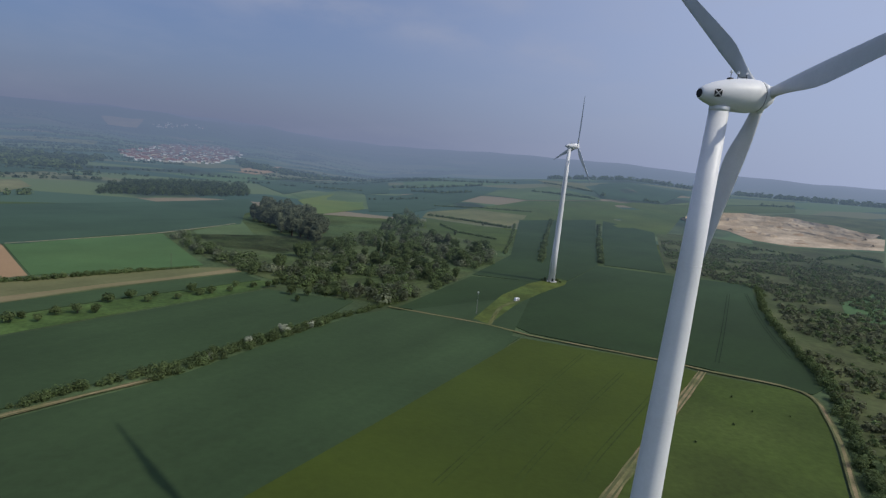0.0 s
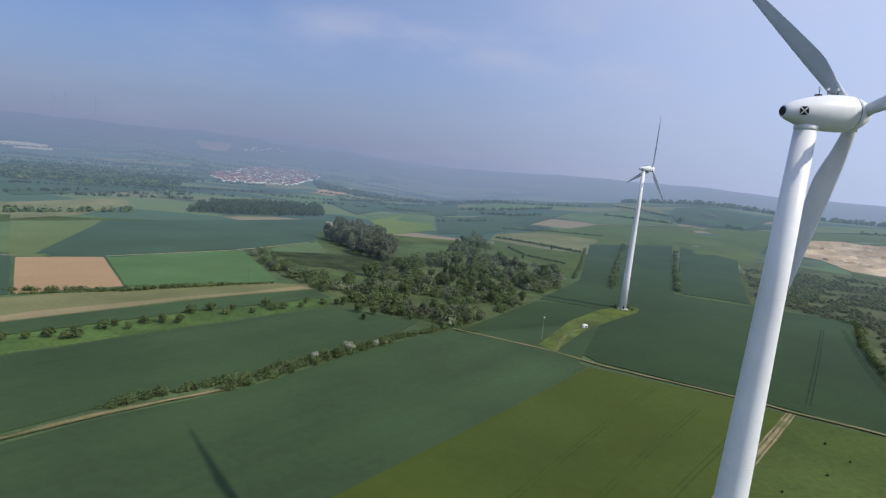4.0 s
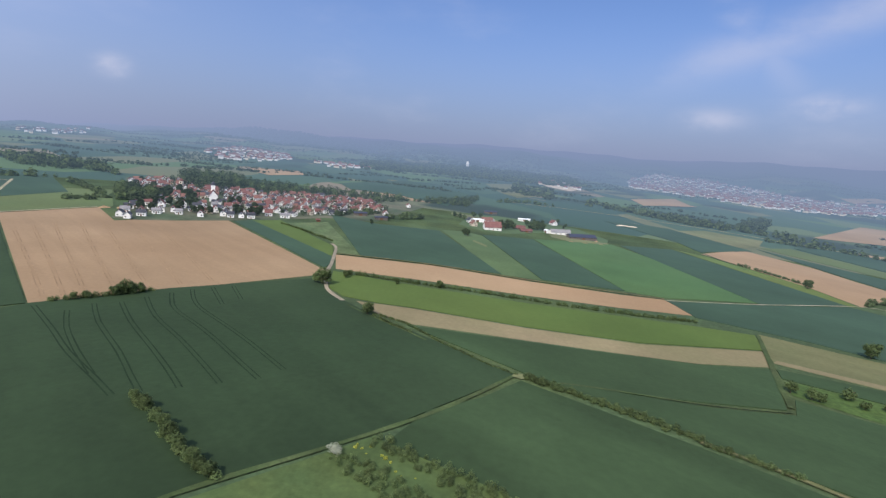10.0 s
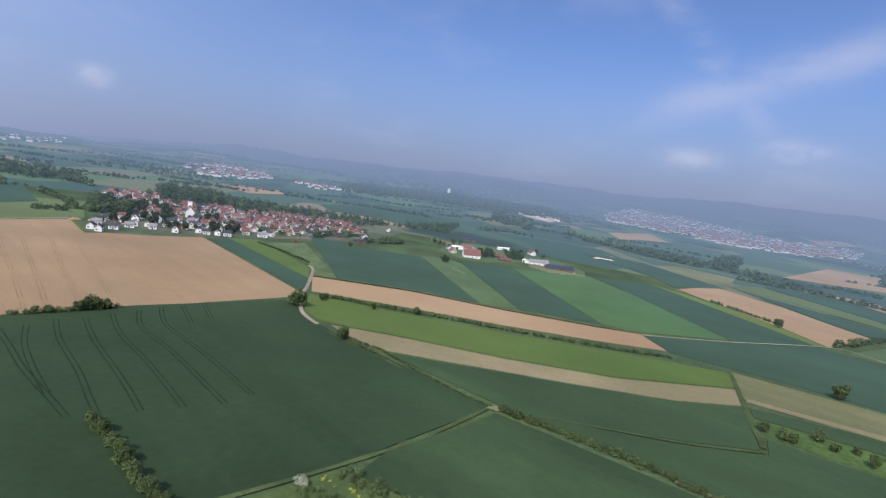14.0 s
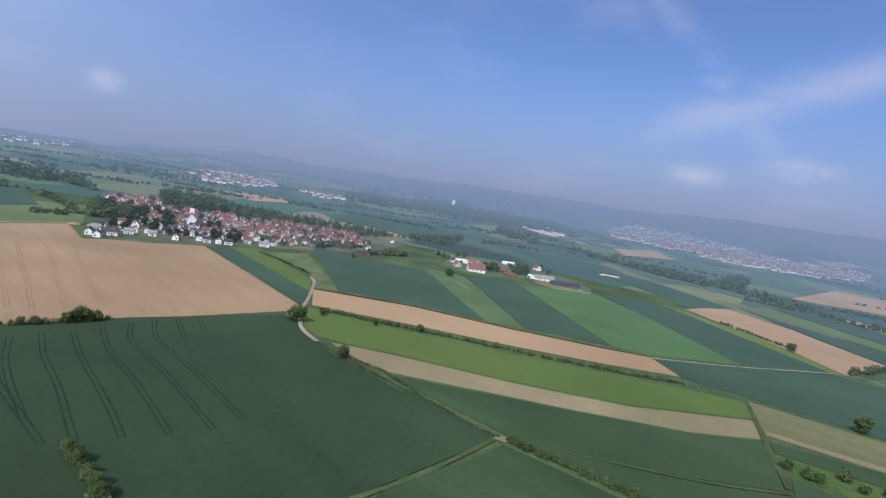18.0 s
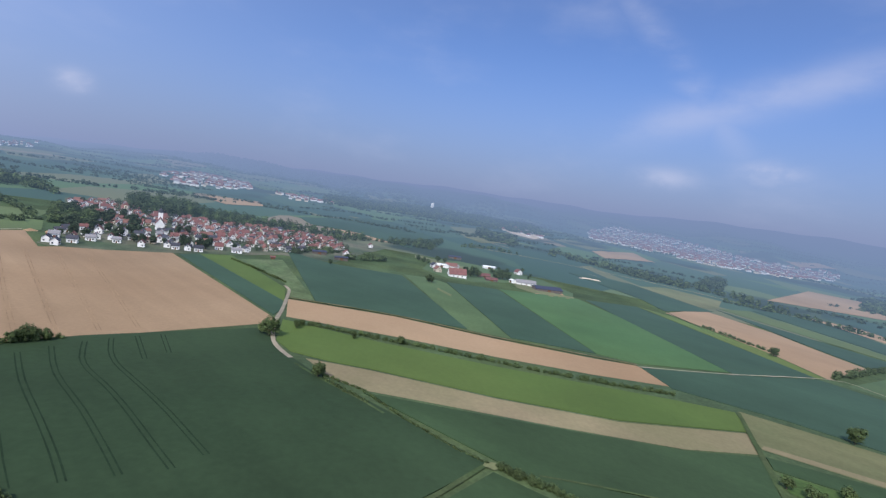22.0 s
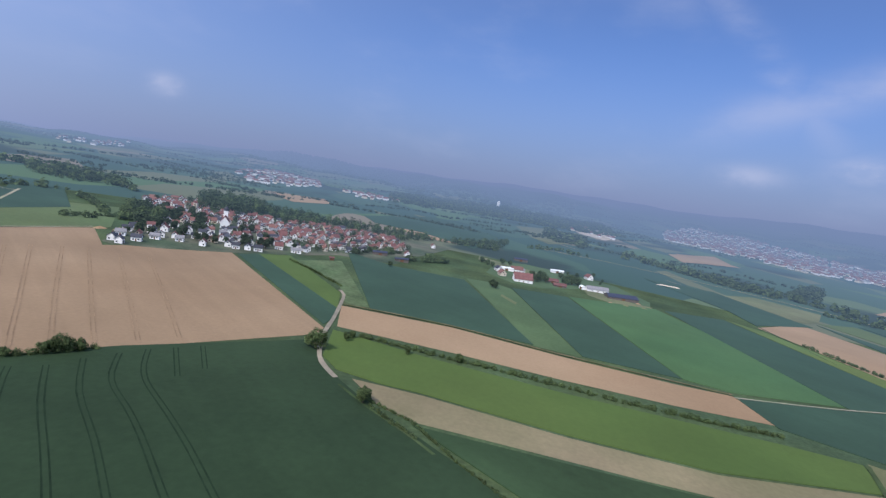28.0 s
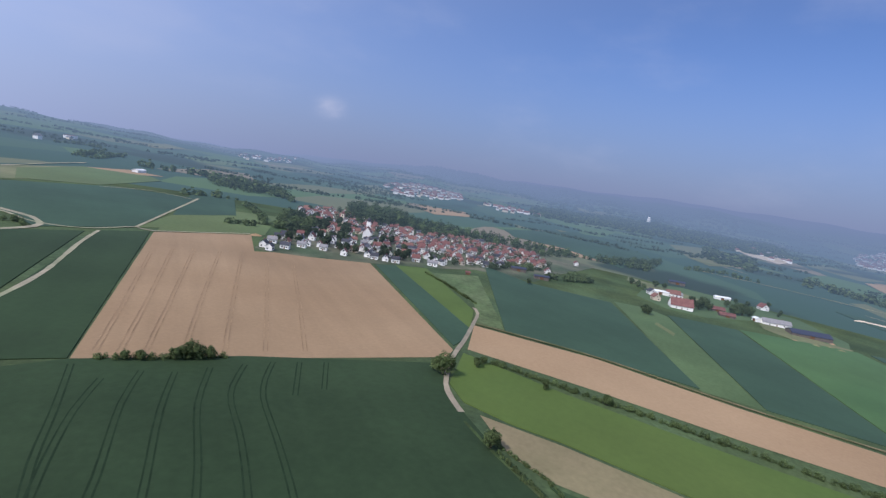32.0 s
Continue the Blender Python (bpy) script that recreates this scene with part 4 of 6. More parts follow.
# ---- trees, hedges and woods ----
def leaf_cloud(rng, centre, rad, count, size, shape=0.0):
    """Leaf tufts on the lumpy outside of a crown, facing mostly outwards: corner points, four a tuft."""
    d = rng.normal(size=(count, 3))
    d /= np.linalg.norm(d, axis=1, keepdims=True)
    lump = 0.80 + 0.22 * np.sin(d[:, 0] * 5 + rng.uniform(0, 6)) * np.sin(d[:, 1] * 5 + rng.uniform(0, 6)) + 0.14 * np.sin(d[:, 2] * 7 + rng.uniform(0, 6))
    depth = rng.uniform(0.70, 1.05, count) ** 0.6
    p = d * np.asarray(rad) * (lump * depth)[:, None]
    if shape:
        k = 1 - shape * np.clip(p[:, 2] / rad[2], -1, 1)
        p[:, :2] *= k[:, None]
    n = d + rng.normal(scale=0.28, size=(count, 3)) + (0, 0, 0.70)
    n /= np.linalg.norm(n, axis=1, keepdims=True)
    t = np.cross(n, rng.normal(size=(count, 3)))
    t /= np.linalg.norm(t, axis=1, keepdims=True)
    b = np.cross(n, t)
    s = size * rng.uniform(0.6, 1.35, (count, 1))
    w = s * rng.uniform(0.5, 1.0, (count, 1))
    p = p + np.asarray(centre)
    return np.stack([p - t * s, p - b * w + n * s * 0.2, p + t * s, p + b * w - n * s * 0.15], 1).reshape(-1, 3)


def cloud_mesh(name, points, mat):
    me = bpy.data.meshes.new(name)
    n = len(points) // 4
    me.vertices.add(4 * n)
    me.vertices.foreach_set("co", np.asarray(points, np.float32).ravel())
    me.loops.add(4 * n)
    me.loops.foreach_set("vertex_index", np.arange(4 * n, dtype=np.int32))
    me.polygons.add(n)
    me.polygons.foreach_set("loop_start", np.arange(0, 4 * n, 4, dtype=np.int32))
    me.materials.append(MATS[mat])
    me.update()
    me.validate()
    return me


def branch(bm, a, b, r0, r1, segs=7):
    a, b = Vector(a), Vector(b)
    q = (b - a).to_track_quat("Z", "Y")
    loops = []
    for p, r in ((a, r0), ((a + b) / 2 + Vector((0.04, -0.03, 0)) * (b - a).length, (r0 + r1) / 2), (b, r1)):
        loops.append([bm.verts.new(p + q @ Vector((r * math.cos(2 * math.pi * k / segs), r * math.sin(2 * math.pi * k / segs), 0))) for k in range(segs)])
    for u, v in zip(loops, loops[1:]):
        for k in range(segs):
            bm.faces.new((u[k], u[(k + 1) % segs], v[(k + 1) % segs], v[k]))
    bm.faces.new(loops[-1])


KINDS = {
    # height 1 crowns: width, trunk, tufts, tuft size, taper, leaf, label
    "orchard_tree": (0.60, 0.14, 900, 0.055, 0.1, "leaf_light", "small round fruit tree in orchard grass"),
    "field_tree": (0.48, 0.12, 1300, 0.047, 0.15, "leaf", "dense green field tree with a rounded crown"),
    "round_tree": (0.54, 0.08, 1700, 0.042, 0.1, "leaf", "broad dark green tree beside the farm road"),
    "row_tree": (0.50, 0.06, 1700, 0.042, 0.2, "leaf", "leafy tree in a hedgerow between crops"),
    "blossom_bush": (0.60, 0.06, 1300, 0.042, 0.1, "blossom", "hawthorn bush covered in white blossom"),
    "bloom_bush": (0.62, 0.05, 260, 0.09, 0.1, "bloom", "low bush with yellow flowers in the grass"),
    "poplar": (0.15, 0.10, 620, 0.045, 0.45, "leaf", "tall slender poplar with a narrow crown"),
    "grove_tree": (0.34, 0.06, 1100, 0.045, 0.15, "leaf_grey", "tall grey-green poplar in a grove"),
    "garden_tree": (0.44, 0.16, 420, 0.080, 0.15, "leaf_dark", "dark green garden tree between houses"),
}
TREE_MADE = {}


def tree_model(kind, variant, far):
    width, stem, count, size, taper, leaf, label = KINDS[kind]
    rng = np.random.default_rng(len(kind) * 31 + variant * 7)
    t = tagged(new("tree" if "bush" not in kind else "bush"), label, "tree" if "bush" not in kind else "bush", kind.replace("_", " ") + "s")
    bm = bmesh.new()
    branch(bm, (0, 0, -0.02), (0.01, 0, stem + 0.25), 0.035, 0.022, 8)
    for k in range(5):
        a = 2.4 * k + variant
        branch(bm, (0, 0, stem + 0.05 * k), (width * 0.6 * math.cos(a), width * 0.6 * math.sin(a), stem + 0.3 + 0.08 * k), 0.018, 0.006, 5)
    part("trunk", bm, "bark", t)
    half = (1 - stem) / 2
    pts = [leaf_cloud(rng, (0, 0, stem + half), (width * 0.82, width * 0.82, half), count // 2, size, taper)]
    for k in range(7):
        a, h = rng.uniform(0, 6.28), rng.uniform(0.2, 0.8)
        r = width * 0.55 * (1 - taper * (h - 0.5))
        pts.append(leaf_cloud(rng, (r * math.cos(a), r * math.sin(a), stem + h * 2 * half), (width * 0.45, width * 0.45, half * 0.42), count // 14, size))
    crown = new("crown" if "bush" not in kind else "foliage", cloud_mesh("crown", np.concatenate(pts), hazed_material(leaf) if far else leaf))
    crown.parent = t
    return t


def tree(kind, height, x, y):
    key = (kind, random.randrange(3), math.hypot(x + 30, y) > 300 and KINDS[kind][5] in FAR)
    m = Matrix.Translation((x, y, ground_z(x, y) + 0.05)) @ Matrix.Rotation(random.uniform(0, 6.28), 4, "Z") @ Matrix.Diagonal((height * random.uniform(0.88, 1.12), height * random.uniform(0.88, 1.12), height, 1))
    if key not in TREE_MADE:
        ob = TREE_MADE[key] = tree_model(*key)
        ob.matrix_basis = m
        return ob
    src = TREE_MADE[key]
    return copy_thing(src, m @ Matrix.Diagonal((*[1 / s for s in src.scale], 1)))


def inside(x, y, poly):
    c = False
    for (x0, y0), (x1, y1) in zip(poly, poly[1:] + poly[:1]):
        if (y0 > y) != (y1 > y) and x < (x1 - x0) * (y - y0) / (y1 - y0) + x0:
            c = not c
    return c


def scatter(rng, poly, gap, most):
    xs, ys = [p[0] for p in poly], [p[1] for p in poly]
    area = (max(xs) - min(xs)) * (max(ys) - min(ys))
    gap = max(gap, math.sqrt(area / (most * 2.5)))
    out = []
    y = min(ys)
    while y < max(ys):
        x = min(xs)
        while x < max(xs):
            px, py = x + rng.uniform(-0.5, 0.5) * gap, y + rng.uniform(-0.5, 0.5) * gap
            if inside(px, py, poly) and math.hypot(px, py) < 4700:
                out.append((px, py))
            x += gap
        y += gap
    return out[:most]


WOOD_LABEL = {
    "wood": "dense dark green wood of broadleaf trees", "poplar_grove": "grove of tall grey-green poplars", "mixed_wood": "loose wood of shrubs and trees along a valley",
    "scrub_bushes": "grey-green bushes scattered over rough scrubland", "garden_trees": "garden trees at the edge of the village",
    "shrub_band": "thick band of shrubs beside the grass track", "far_wood": "distant hazy woodland across the valley"}


def wood(name, height, gap, *poly):
    """Many crowns too many to count, standing close together."""
    rng = np.random.default_rng(int(abs(poly[0][0]) * 7 + abs(poly[0][1])))
    poly = list(poly)
    near, reach = min(math.hypot(x + 30, y) for x, y in poly), max(math.hypot(x + 30, y) for x, y in poly)
    if name == "poplar_grove":
        for x, y in scatter(rng, poly, gap * 1.25, 90):
            tree("grove_tree", height * rng.uniform(0.75, 1.1), x, y)
        return
    spots = scatter(rng, poly, gap, 6500 if name == "scrub_bushes" else 1500 if name == "mixed_wood" else 1100 if near > 700 else 620)
    tufts = 46 if near > 1000 else 36 if name == "scrub_bushes" else 230 if name == "mixed_wood" else 260 if name == "shrub_band" else 110 if near > 600 else 320
    leaves = {"scrub_bushes": ("leaf_scrub", "leaf_light"), "shrub_band": ("leaf", "leaf_light"), "mixed_wood": ("leaf_light", "leaf_grey"), "wood": ("leaf_dark", "leaf")}.get(name, ("leaf", "leaf_dark"))
    sets = [[], []]
    for x, y in spots:
        if name == "scrub_bushes" and noise.noise(Vector((x * 0.03, y * 0.03, 7.0))) > 0.24:
            continue
        if name == "mixed_wood" and noise.noise(Vector((x * 0.022, y * 0.014, 3.0))) < -0.06:
            continue
        big = rng.uniform(0.30, 1.0) ** 1.4 * 1.45 if name in ("mixed_wood", "scrub_bushes") else rng.uniform(0.6, 1.25)
        h = height * big
        rx = max(h * 0.42, gap * (0.55 if name == "scrub_bushes" else 0.48) * big) * rng.uniform(0.85, 1.3)
        size = rx * (0.30 if tufts < 50 else 0.25 if tufts < 100 else 0.175 if tufts < 200 else 0.118)
        sets[int(rng.random() < 0.38)].append(leaf_cloud(rng, (x, y, ground_z(x, y) + h * 0.5), (rx, rx, h * 0.55), tufts, size, 0.15))
    for pts, leaf in zip(sets, leaves):
        if pts:
            ob = new(name, cloud_mesh(name, np.concatenate(pts), hazed_material(leaf) if reach > 450 else leaf))
            tagged(ob, WOOD_LABEL[name], "woodland", kind="stuff")


def belt(name, height, *line):
    """A hedge or a belt of trees: uneven bushes set along a line."""
    rng = np.random.default_rng(int(abs(line[0][0]) * 3 + abs(line[0][1]) * 5))
    near = min(math.hypot(x + 30, y) for x, y in line)
    sets = [[], []]
    for (x0, y0), (x1, y1) in zip(line, line[1:]):
        length = math.hypot(x1 - x0, y1 - y0)
        step = height * (0.36 if name == "hedge" else 0.55)
        for k in range(max(1, int(length / step))):
            if rng.random() < 0.10:
                continue
            u = (k + rng.random()) / max(1, int(length / step))
            side = rng.normal(scale=height * 0.28, size=2)
            x, y = x0 + (x1 - x0) * u + side[0], y0 + (y1 - y0) * u + side[1]
            h = height * rng.uniform(0.5, 1.25)
            r = h * rng.uniform(0.42, 0.7)
            tufts = 260 if near < 330 else 90 if near < 700 else 30
            sets[int(rng.random() < 0.35)].append(leaf_cloud(rng, (x, y, ground_z(x, y) + h * 0.45), (r, r, h * 0.55), tufts, r * (0.12 if tufts > 100 else 0.22 if tufts > 50 else 0.4), 0.1))
    for pts, leaf in zip(sets, ("leaf", "leaf_light")):
        if pts:
            ob = new(name, cloud_mesh(name, np.concatenate(pts), hazed_material(leaf) if near > 420 else leaf))
            tagged(ob, "uneven green hedge of bushes along a field edge" if name == "hedge" else "belt of trees and bushes between fields", "hedge" if name == "hedge" else "tree belt", kind="stuff")


wood("wood", 9, 8, (-441, 786), (-311, 878), (-267, 927), (-323, 1091), (-440, 1077), (-499, 929))
wood("poplar_grove", 20, 8, (-183, 633), (-118, 525), (-86, 492), (-86, 568), (-127, 703), (-204, 793))
wood("mixed_wood", 6, 6.5, (-203, 461), (-144, 388), (-100, 344), (-89, 330), (-120, 388), (-204, 499))
wood("mixed_wood", 6.5, 7, (-88, 325), (-54, 307), (-27, 298), (-8, 289), (46, 391), (72, 445), (74, 494), (26, 423), (-10, 387), (-51, 384), (-77, 355))
wood("mixed_wood", 8, 8, (-65, 428), (-20, 446), (21, 512), (27, 655), (-9, 730), (-47, 538), (-70, 499))
wood("mixed_wood", 9, 7, (-23, 686), (28, 667), (-1, 855))
wood("mixed_wood", 4, 9, (-203, 461), (-144, 388), (-100, 344), (-54, 307), (-8, 289), (46, 391), (87, 506), (88, 585), (37, 582), (-1, 701), (-25, 769), (-37, 566), (-62, 475), (-78, 451), (-90, 381), (-132, 414))
wood("shrub_band", 2.3, 2.0, (-137, -10), (-135, -4), (-127, 10), (-118, 25), (-108, 33), (-107, 23), (-117, 11), (-128, -3), (-133, -12))
wood("shrub_band", 2.1, 2.0, (-126, -20), (-126, -11), (-121, -2), (-111, 9), (-109, -1), (-115, -9), (-122, -17))
wood("scrub_bushes", 2.4, 3.3, (360, 722), (438, 741), (506, 637), (545, 563), (492, 427), (282, 177), (186, 125), (126, 122), (157, 170), (206, 254), (291, 396), (253, 482))
wood("wood", 14, 9, (-820, -416), (-880, -402), (-904, -352), (-805, -298), (-712, -295), (-700, -348))
wood("wood", 10, 9, (-828, -310), (-880, -290), (-864, -248), (-879, -198), (-842, -158), (-796, -159), (-808, -196), (-747, -225), (-735, -267))
wood("wood", 9, 13, (-562, -350), (-688, -414), (-588, -316), (-531, -291), (-507, -305))
wood("wood", 10, 12, (-783, -659), (-850, -655), (-853, -573), (-771, -500), (-727, -527), (-730, -594))
wood("wood", 9, 10, (-842, -171), (-789, -109), (-1063, 62), (-895, 37), (-869, -70))
wood("garden_trees", 5, 15, (-590, -129), (-602, -107), (-709, -67), (-683, -29), (-644, -33), (-693, -65), (-644, -123))
wood("wood", 11, 12, (-1007, 548), (-1203, 684), (-1200, 726), (-992, 591))
wood("far_wood", 9, 20, (-2120, -358), (-2336, -100), (-2354, 496), (-2477, 991), (-2144, 861), (-1754, 338), (-1730, -70), (-1592, -266))
wood("far_wood", 9, 22, (-4393, -1965), (-5789, -1492), (-3295, -149), (-3367, 559), (-2802, 469), (-2468, -263), (-2806, -894), (-2583, -1152))
wood("far_wood", 9, 22, (-1673, 200), (-1539, 298), (-1229, 238), (-1279, 153))
wood("far_wood", 9, 22, (-1314, 1150), (-1062, 1307), (-747, 1287), (-656, 1131), (-837, 1033), (-1019, 894))
wood("far_wood", 9, 22, (-679, 2166), (-368, 1615), (-117, 1648), (-110, 1600), (-352, 1586), (-506, 1676))
wood("far_wood", 9, 22, (-1230, 1343), (-1104, 1416), (-834, 1530), (-748, 1372), (-954, 1188), (-1069, 1166))
wood("far_wood", 9, 22, (-580, 1914), (-236, 1637), (23, 1649), (26, 1649), (-231, 1638), (-500, 1648))
belt("hedge", 2.6, (-191, 37), (-183, 49), (-174, 62), (-165, 77), (-156, 88))
belt("hedge", 2.0, (-155, 87), (-149, 97), (-141, 109))
belt("hedge", 3.0, (-114, 150), (-103, 165), (-86, 182), (-69, 212), (-51, 238), (-25, 271), (-11, 290))
belt("hedge", 3.6, (-86, 174), (-73, 195), (-60, 218), (-38, 251))
belt("hedge", 2.5, (-322, -49), (-317, -14), (-314, 20), (-309, 54), (-305, 87), (-302, 119), (-304, 153))
belt("hedge", 1.1, (-249, -29), (-238, -10), (-215, 9), (-199, 25), (-192, 35))
belt("hedge", 1.7, (-191, 37), (-185, 48), (-177, 60), (-170, 74), (-158, 87))
belt("hedge", 1.6, (-246, 265), (-225, 280), (-205, 297), (-183, 319), (-154, 344), (-139, 356))
belt("tree_belt", 6, (-417, 337), (-467, 414), (-534, 520), (-575, 580))
belt("hedge", 3, (-581, 325), (-534, 334), (-490, 343))
belt("hedge", 2.5, (-211, -154), (-220, -146), (-227, -139), (-236, -133), (-243, -128))
belt("hedge", 4, (306, 823), (249, 664), (188, 494))
belt("hedge", 4, (239, 863), (166, 624), (123, 473))
belt("hedge", 2.5, (165, 797), (126, 628), (96, 510))
belt("hedge", 4, (35, 843), (95, 805), (150, 751))
belt("hedge", 3, (47, 742), (64, 665), (107, 618))
belt("tree_belt", 9, (-1203, 346), (-1125, 426), (-1023, 508), (-986, 537))
belt("tree_belt", 12, (-1164, 300), (-1082, 449), (-974, 509), (-915, 570), (-841, 616))
belt("tree_belt", 8, (-561, 588), (-527, 656), (-486, 720))
belt("hedge", 3, (-255, 270), (-207, 293), (-186, 314), (-161, 338))
belt("tree_belt", 7, (-480, -348), (-493, -338), (-507, -323))
belt("hedge", 1.6, (-243, -26), (-236, -19), (-226, -7))
belt("hedge", 3, (-486, -352), (-509, -342), (-527, -329))
belt("hedge", 4, (-308, -367), (-315, -362), (-314, -348))
belt("tree_belt", 7, (-611, -435), (-583, -395), (-535, -342))
belt("tree_belt", 6, (-678, -817), (-700, -798), (-830, -897))
belt("hedge", 2, (-490, -149), (-461, -117), (-429, -88))
belt("tree_belt", 8, (-618, -68), (-663, -28))
belt("hedge", 2.6, (-144, -79), (-127, -59), (-116, -48), (-112, -41))
belt("hedge", 3.6, (291, 412), (239, 330), (200, 254), (173, 195), (153, 165), (129, 130), (119, 115))

belt("hedge", 5, (290, 1227), (346, 1159), (398, 1102))
belt("hedge", 4, (361, 1400), (396, 1285), (423, 1209))
belt("hedge", 3, (48, 973), (140, 972), (225, 942))
belt("hedge", 6, (499, 1093), (524, 1075))
belt("tree_belt", 9, (422, 1145), (426, 1130))
belt("hedge", 4, (510, 613), (584, 646), (589, 604))
belt("tree_belt", 7, (-35, 1309), (33, 1273), (111, 1315), (192, 1357))
belt("tree_belt", 7, (7, 1205), (81, 1174), (147, 1210))
belt("tree_belt", 6, (-9, 1502), (85, 1489), (190, 1451), (289, 1417))
belt("tree_belt", 6, (762, 1105), (802, 1099), (836, 1091))
belt("tree_belt", 12, (-739, -745), (-768, -705), (-813, -679), (-818, -619))
belt("tree_belt", 14, (-788, -662), (-774, -581), (-794, -537), (-750, -459))
belt("tree_belt", 12, (-855, -674), (-826, -590), (-807, -520))
belt("tree_belt", 9, (-585, -502), (-609, -488), (-636, -472))
belt("tree_belt", 7, (-775, -1006), (-840, -1026), (-853, -982))
belt("tree_belt", 9, (-691, -824), (-784, -895), (-795, -855))
belt("tree_belt", 9, (-901, -182), (-892, -143), (-878, -88), (-885, -46))
belt("tree_belt", 8, (-881, -29), (-893, 4), (-898, 36))
belt("tree_belt", 11, (-1264, 328), (-1098, 384), (-1007, 447), (-951, 499))
belt("tree_belt", 9, (-1083, 395), (-974, 454), (-1086, 646))
belt("tree_belt", 8, (-1268, 1484), (-1046, 1525), (-947, 1730), (-833, 1847))
belt("tree_belt", 8, (-1035, 97), (-1088, 152), (-1069, 210))
belt("tree_belt", 8, (-855, 505), (-808, 595), (-695, 664))
belt("hedge", 5, (-344, 1323), (-300, 1479), (-212, 1632))
belt("hedge", 5, (-218, 1272), (-104, 1235))

belt("tree_belt", 12, (433, 1615), (548, 1588), (661, 1553), (794, 1487), (915, 1401), (1056, 1295), (1186, 1174))
belt("tree_belt", 12, (426, 1591), (539, 1565), (651, 1530), (782, 1465), (901, 1380), (1040, 1275), (1168, 1157))
belt("tree_belt", 11, (420, 1569), (532, 1543), (642, 1509), (771, 1445), (888, 1361), (1025, 1258), (1151, 1141))


def far_belts(count):
    """Belts of trees and small woods along the far fields, as uncountable as the haze leaves them."""
    rng = np.random.default_rng(77)
    pts = []
    for _ in range(count):
        a, r = math.radians(rng.uniform(-150, 6)), rng.uniform(1050, 3600)
        x0, y0 = -30 + r * math.sin(a), r * math.cos(a)
        run = a + math.pi / 2 + rng.normal(scale=0.5)
        length, deep = rng.uniform(120, 420) * r / 1500, rng.uniform(3, 14) * r / 1500
        for k in range(int(length / 5)):
            u, v = rng.uniform(-0.5, 0.5) * length, rng.normal(scale=0.5) * deep
            x, y = x0 + u * math.sin(run) + v * math.cos(run), y0 + u * math.cos(run) - v * math.sin(run)
            h = rng.uniform(3, 6.5)
            rad = h * rng.uniform(0.5, 0.8)
            pts.append(leaf_cloud(rng, (x, y, ground_z(x, y) + h * 0.45), (rad, rad, h * 0.55), 12, rad * 0.5, 0.1))
    ob = new("far_wood", cloud_mesh("far_wood", np.concatenate(pts), hazed_material("leaf_dark")))
    tagged(ob, "hazy tree belts and small woods between the far fields", "woodland", kind="stuff")


far_belts(260)

tree("field_tree", 4.4, -15.6, 339.7)
tree("field_tree", 5.5, -79.3, 315.0)
tree("field_tree", 6.2, -66.6, 298.5)
tree("field_tree", 5.0, -51.5, 309.4)
tree("field_tree", 4.4, -26.1, 338.3)
tree("field_tree", 4.4, -83.2, 312.4)
tree("field_tree", 4.8, -19.5, 324.1)
tree("field_tree", 4.1, -60.6, 284.6)
tree("field_tree", 4.1, -40.4, 318.3)
tree("field_tree", 5.5, -57.7, 298.1)
tree("field_tree", 5.1, -35.7, 294.5)
tree("field_tree", 5.2, -77.2, 324.9)
tree("field_tree", 6.1, -51.4, 326.1)
tree("field_tree", 6.1, -41.2, 301.0)
tree("field_tree", 8.1, -36.6, 442.0)
tree("field_tree", 8.1, -43.4, 398.1)
tree("field_tree", 5.1, -5.6, 416.7)
tree("field_tree", 8.3, 5.6, 442.0)
tree("field_tree", 5.5, -44.3, 419.9)
tree("field_tree", 6.6, -46.0, 383.6)
tree("field_tree", 6.6, -5.2, 473.4)
tree("field_tree", 5.6, -56.6, 436.7)
tree("field_tree", 5.7, -26.3, 443.4)
tree("field_tree", 8.0, 10.4, 483.3)
tree("field_tree", 6.2, -42.3, 408.1)
tree("field_tree", 8.5, -38.9, 399.7)
tree("field_tree", 5.9, -51.1, 395.3)
tree("field_tree", 6.0, -44.0, 430.7)
tree("grove_tree", 5.4, 38.3, 578.0)
tree("grove_tree", 6.0, 57.9, 633.2)
tree("grove_tree", 5.0, 14.3, 671.3)
tree("grove_tree", 6.3, 28.5, 487.8)
tree("grove_tree", 6.2, 50.5, 465.5)
tree("grove_tree", 4.9, 7.6, 654.9)
tree("grove_tree", 5.9, 45.3, 508.8)
tree("grove_tree", 5.8, 110.4, 762.5)
tree("grove_tree", 7.3, 17.7, 470.4)
tree("grove_tree", 4.8, 75.1, 518.3)
tree("row_tree", 8.0, 27.5, 393.4)
tree("row_tree", 7.9, 18.5, 394.8)
tree("row_tree", 6.4, 21.1, 378.6)
tree("row_tree", 4.6, -2.0, 367.3)
tree("row_tree", 5.8, -2.0, 373.3)
tree("row_tree", 6.9, 35.2, 383.2)
tree("row_tree", 5.6, 13.1, 386.4)
tree("row_tree", 4.8, 18.4, 392.5)
tree("row_tree", 6.9, 34.2, 376.7)
tree("row_tree", 4.1, 12.8, 378.0)
tree("field_tree", 8.1, 13.2, 727.4)
tree("field_tree", 9.4, 3.3, 780.5)
tree("field_tree", 8.5, -3.9, 717.5)
tree("field_tree", 9.8, -23.8, 718.2)
tree("field_tree", 10.6, 4.5, 703.9)
tree("field_tree", 10.8, -16.1, 755.1)
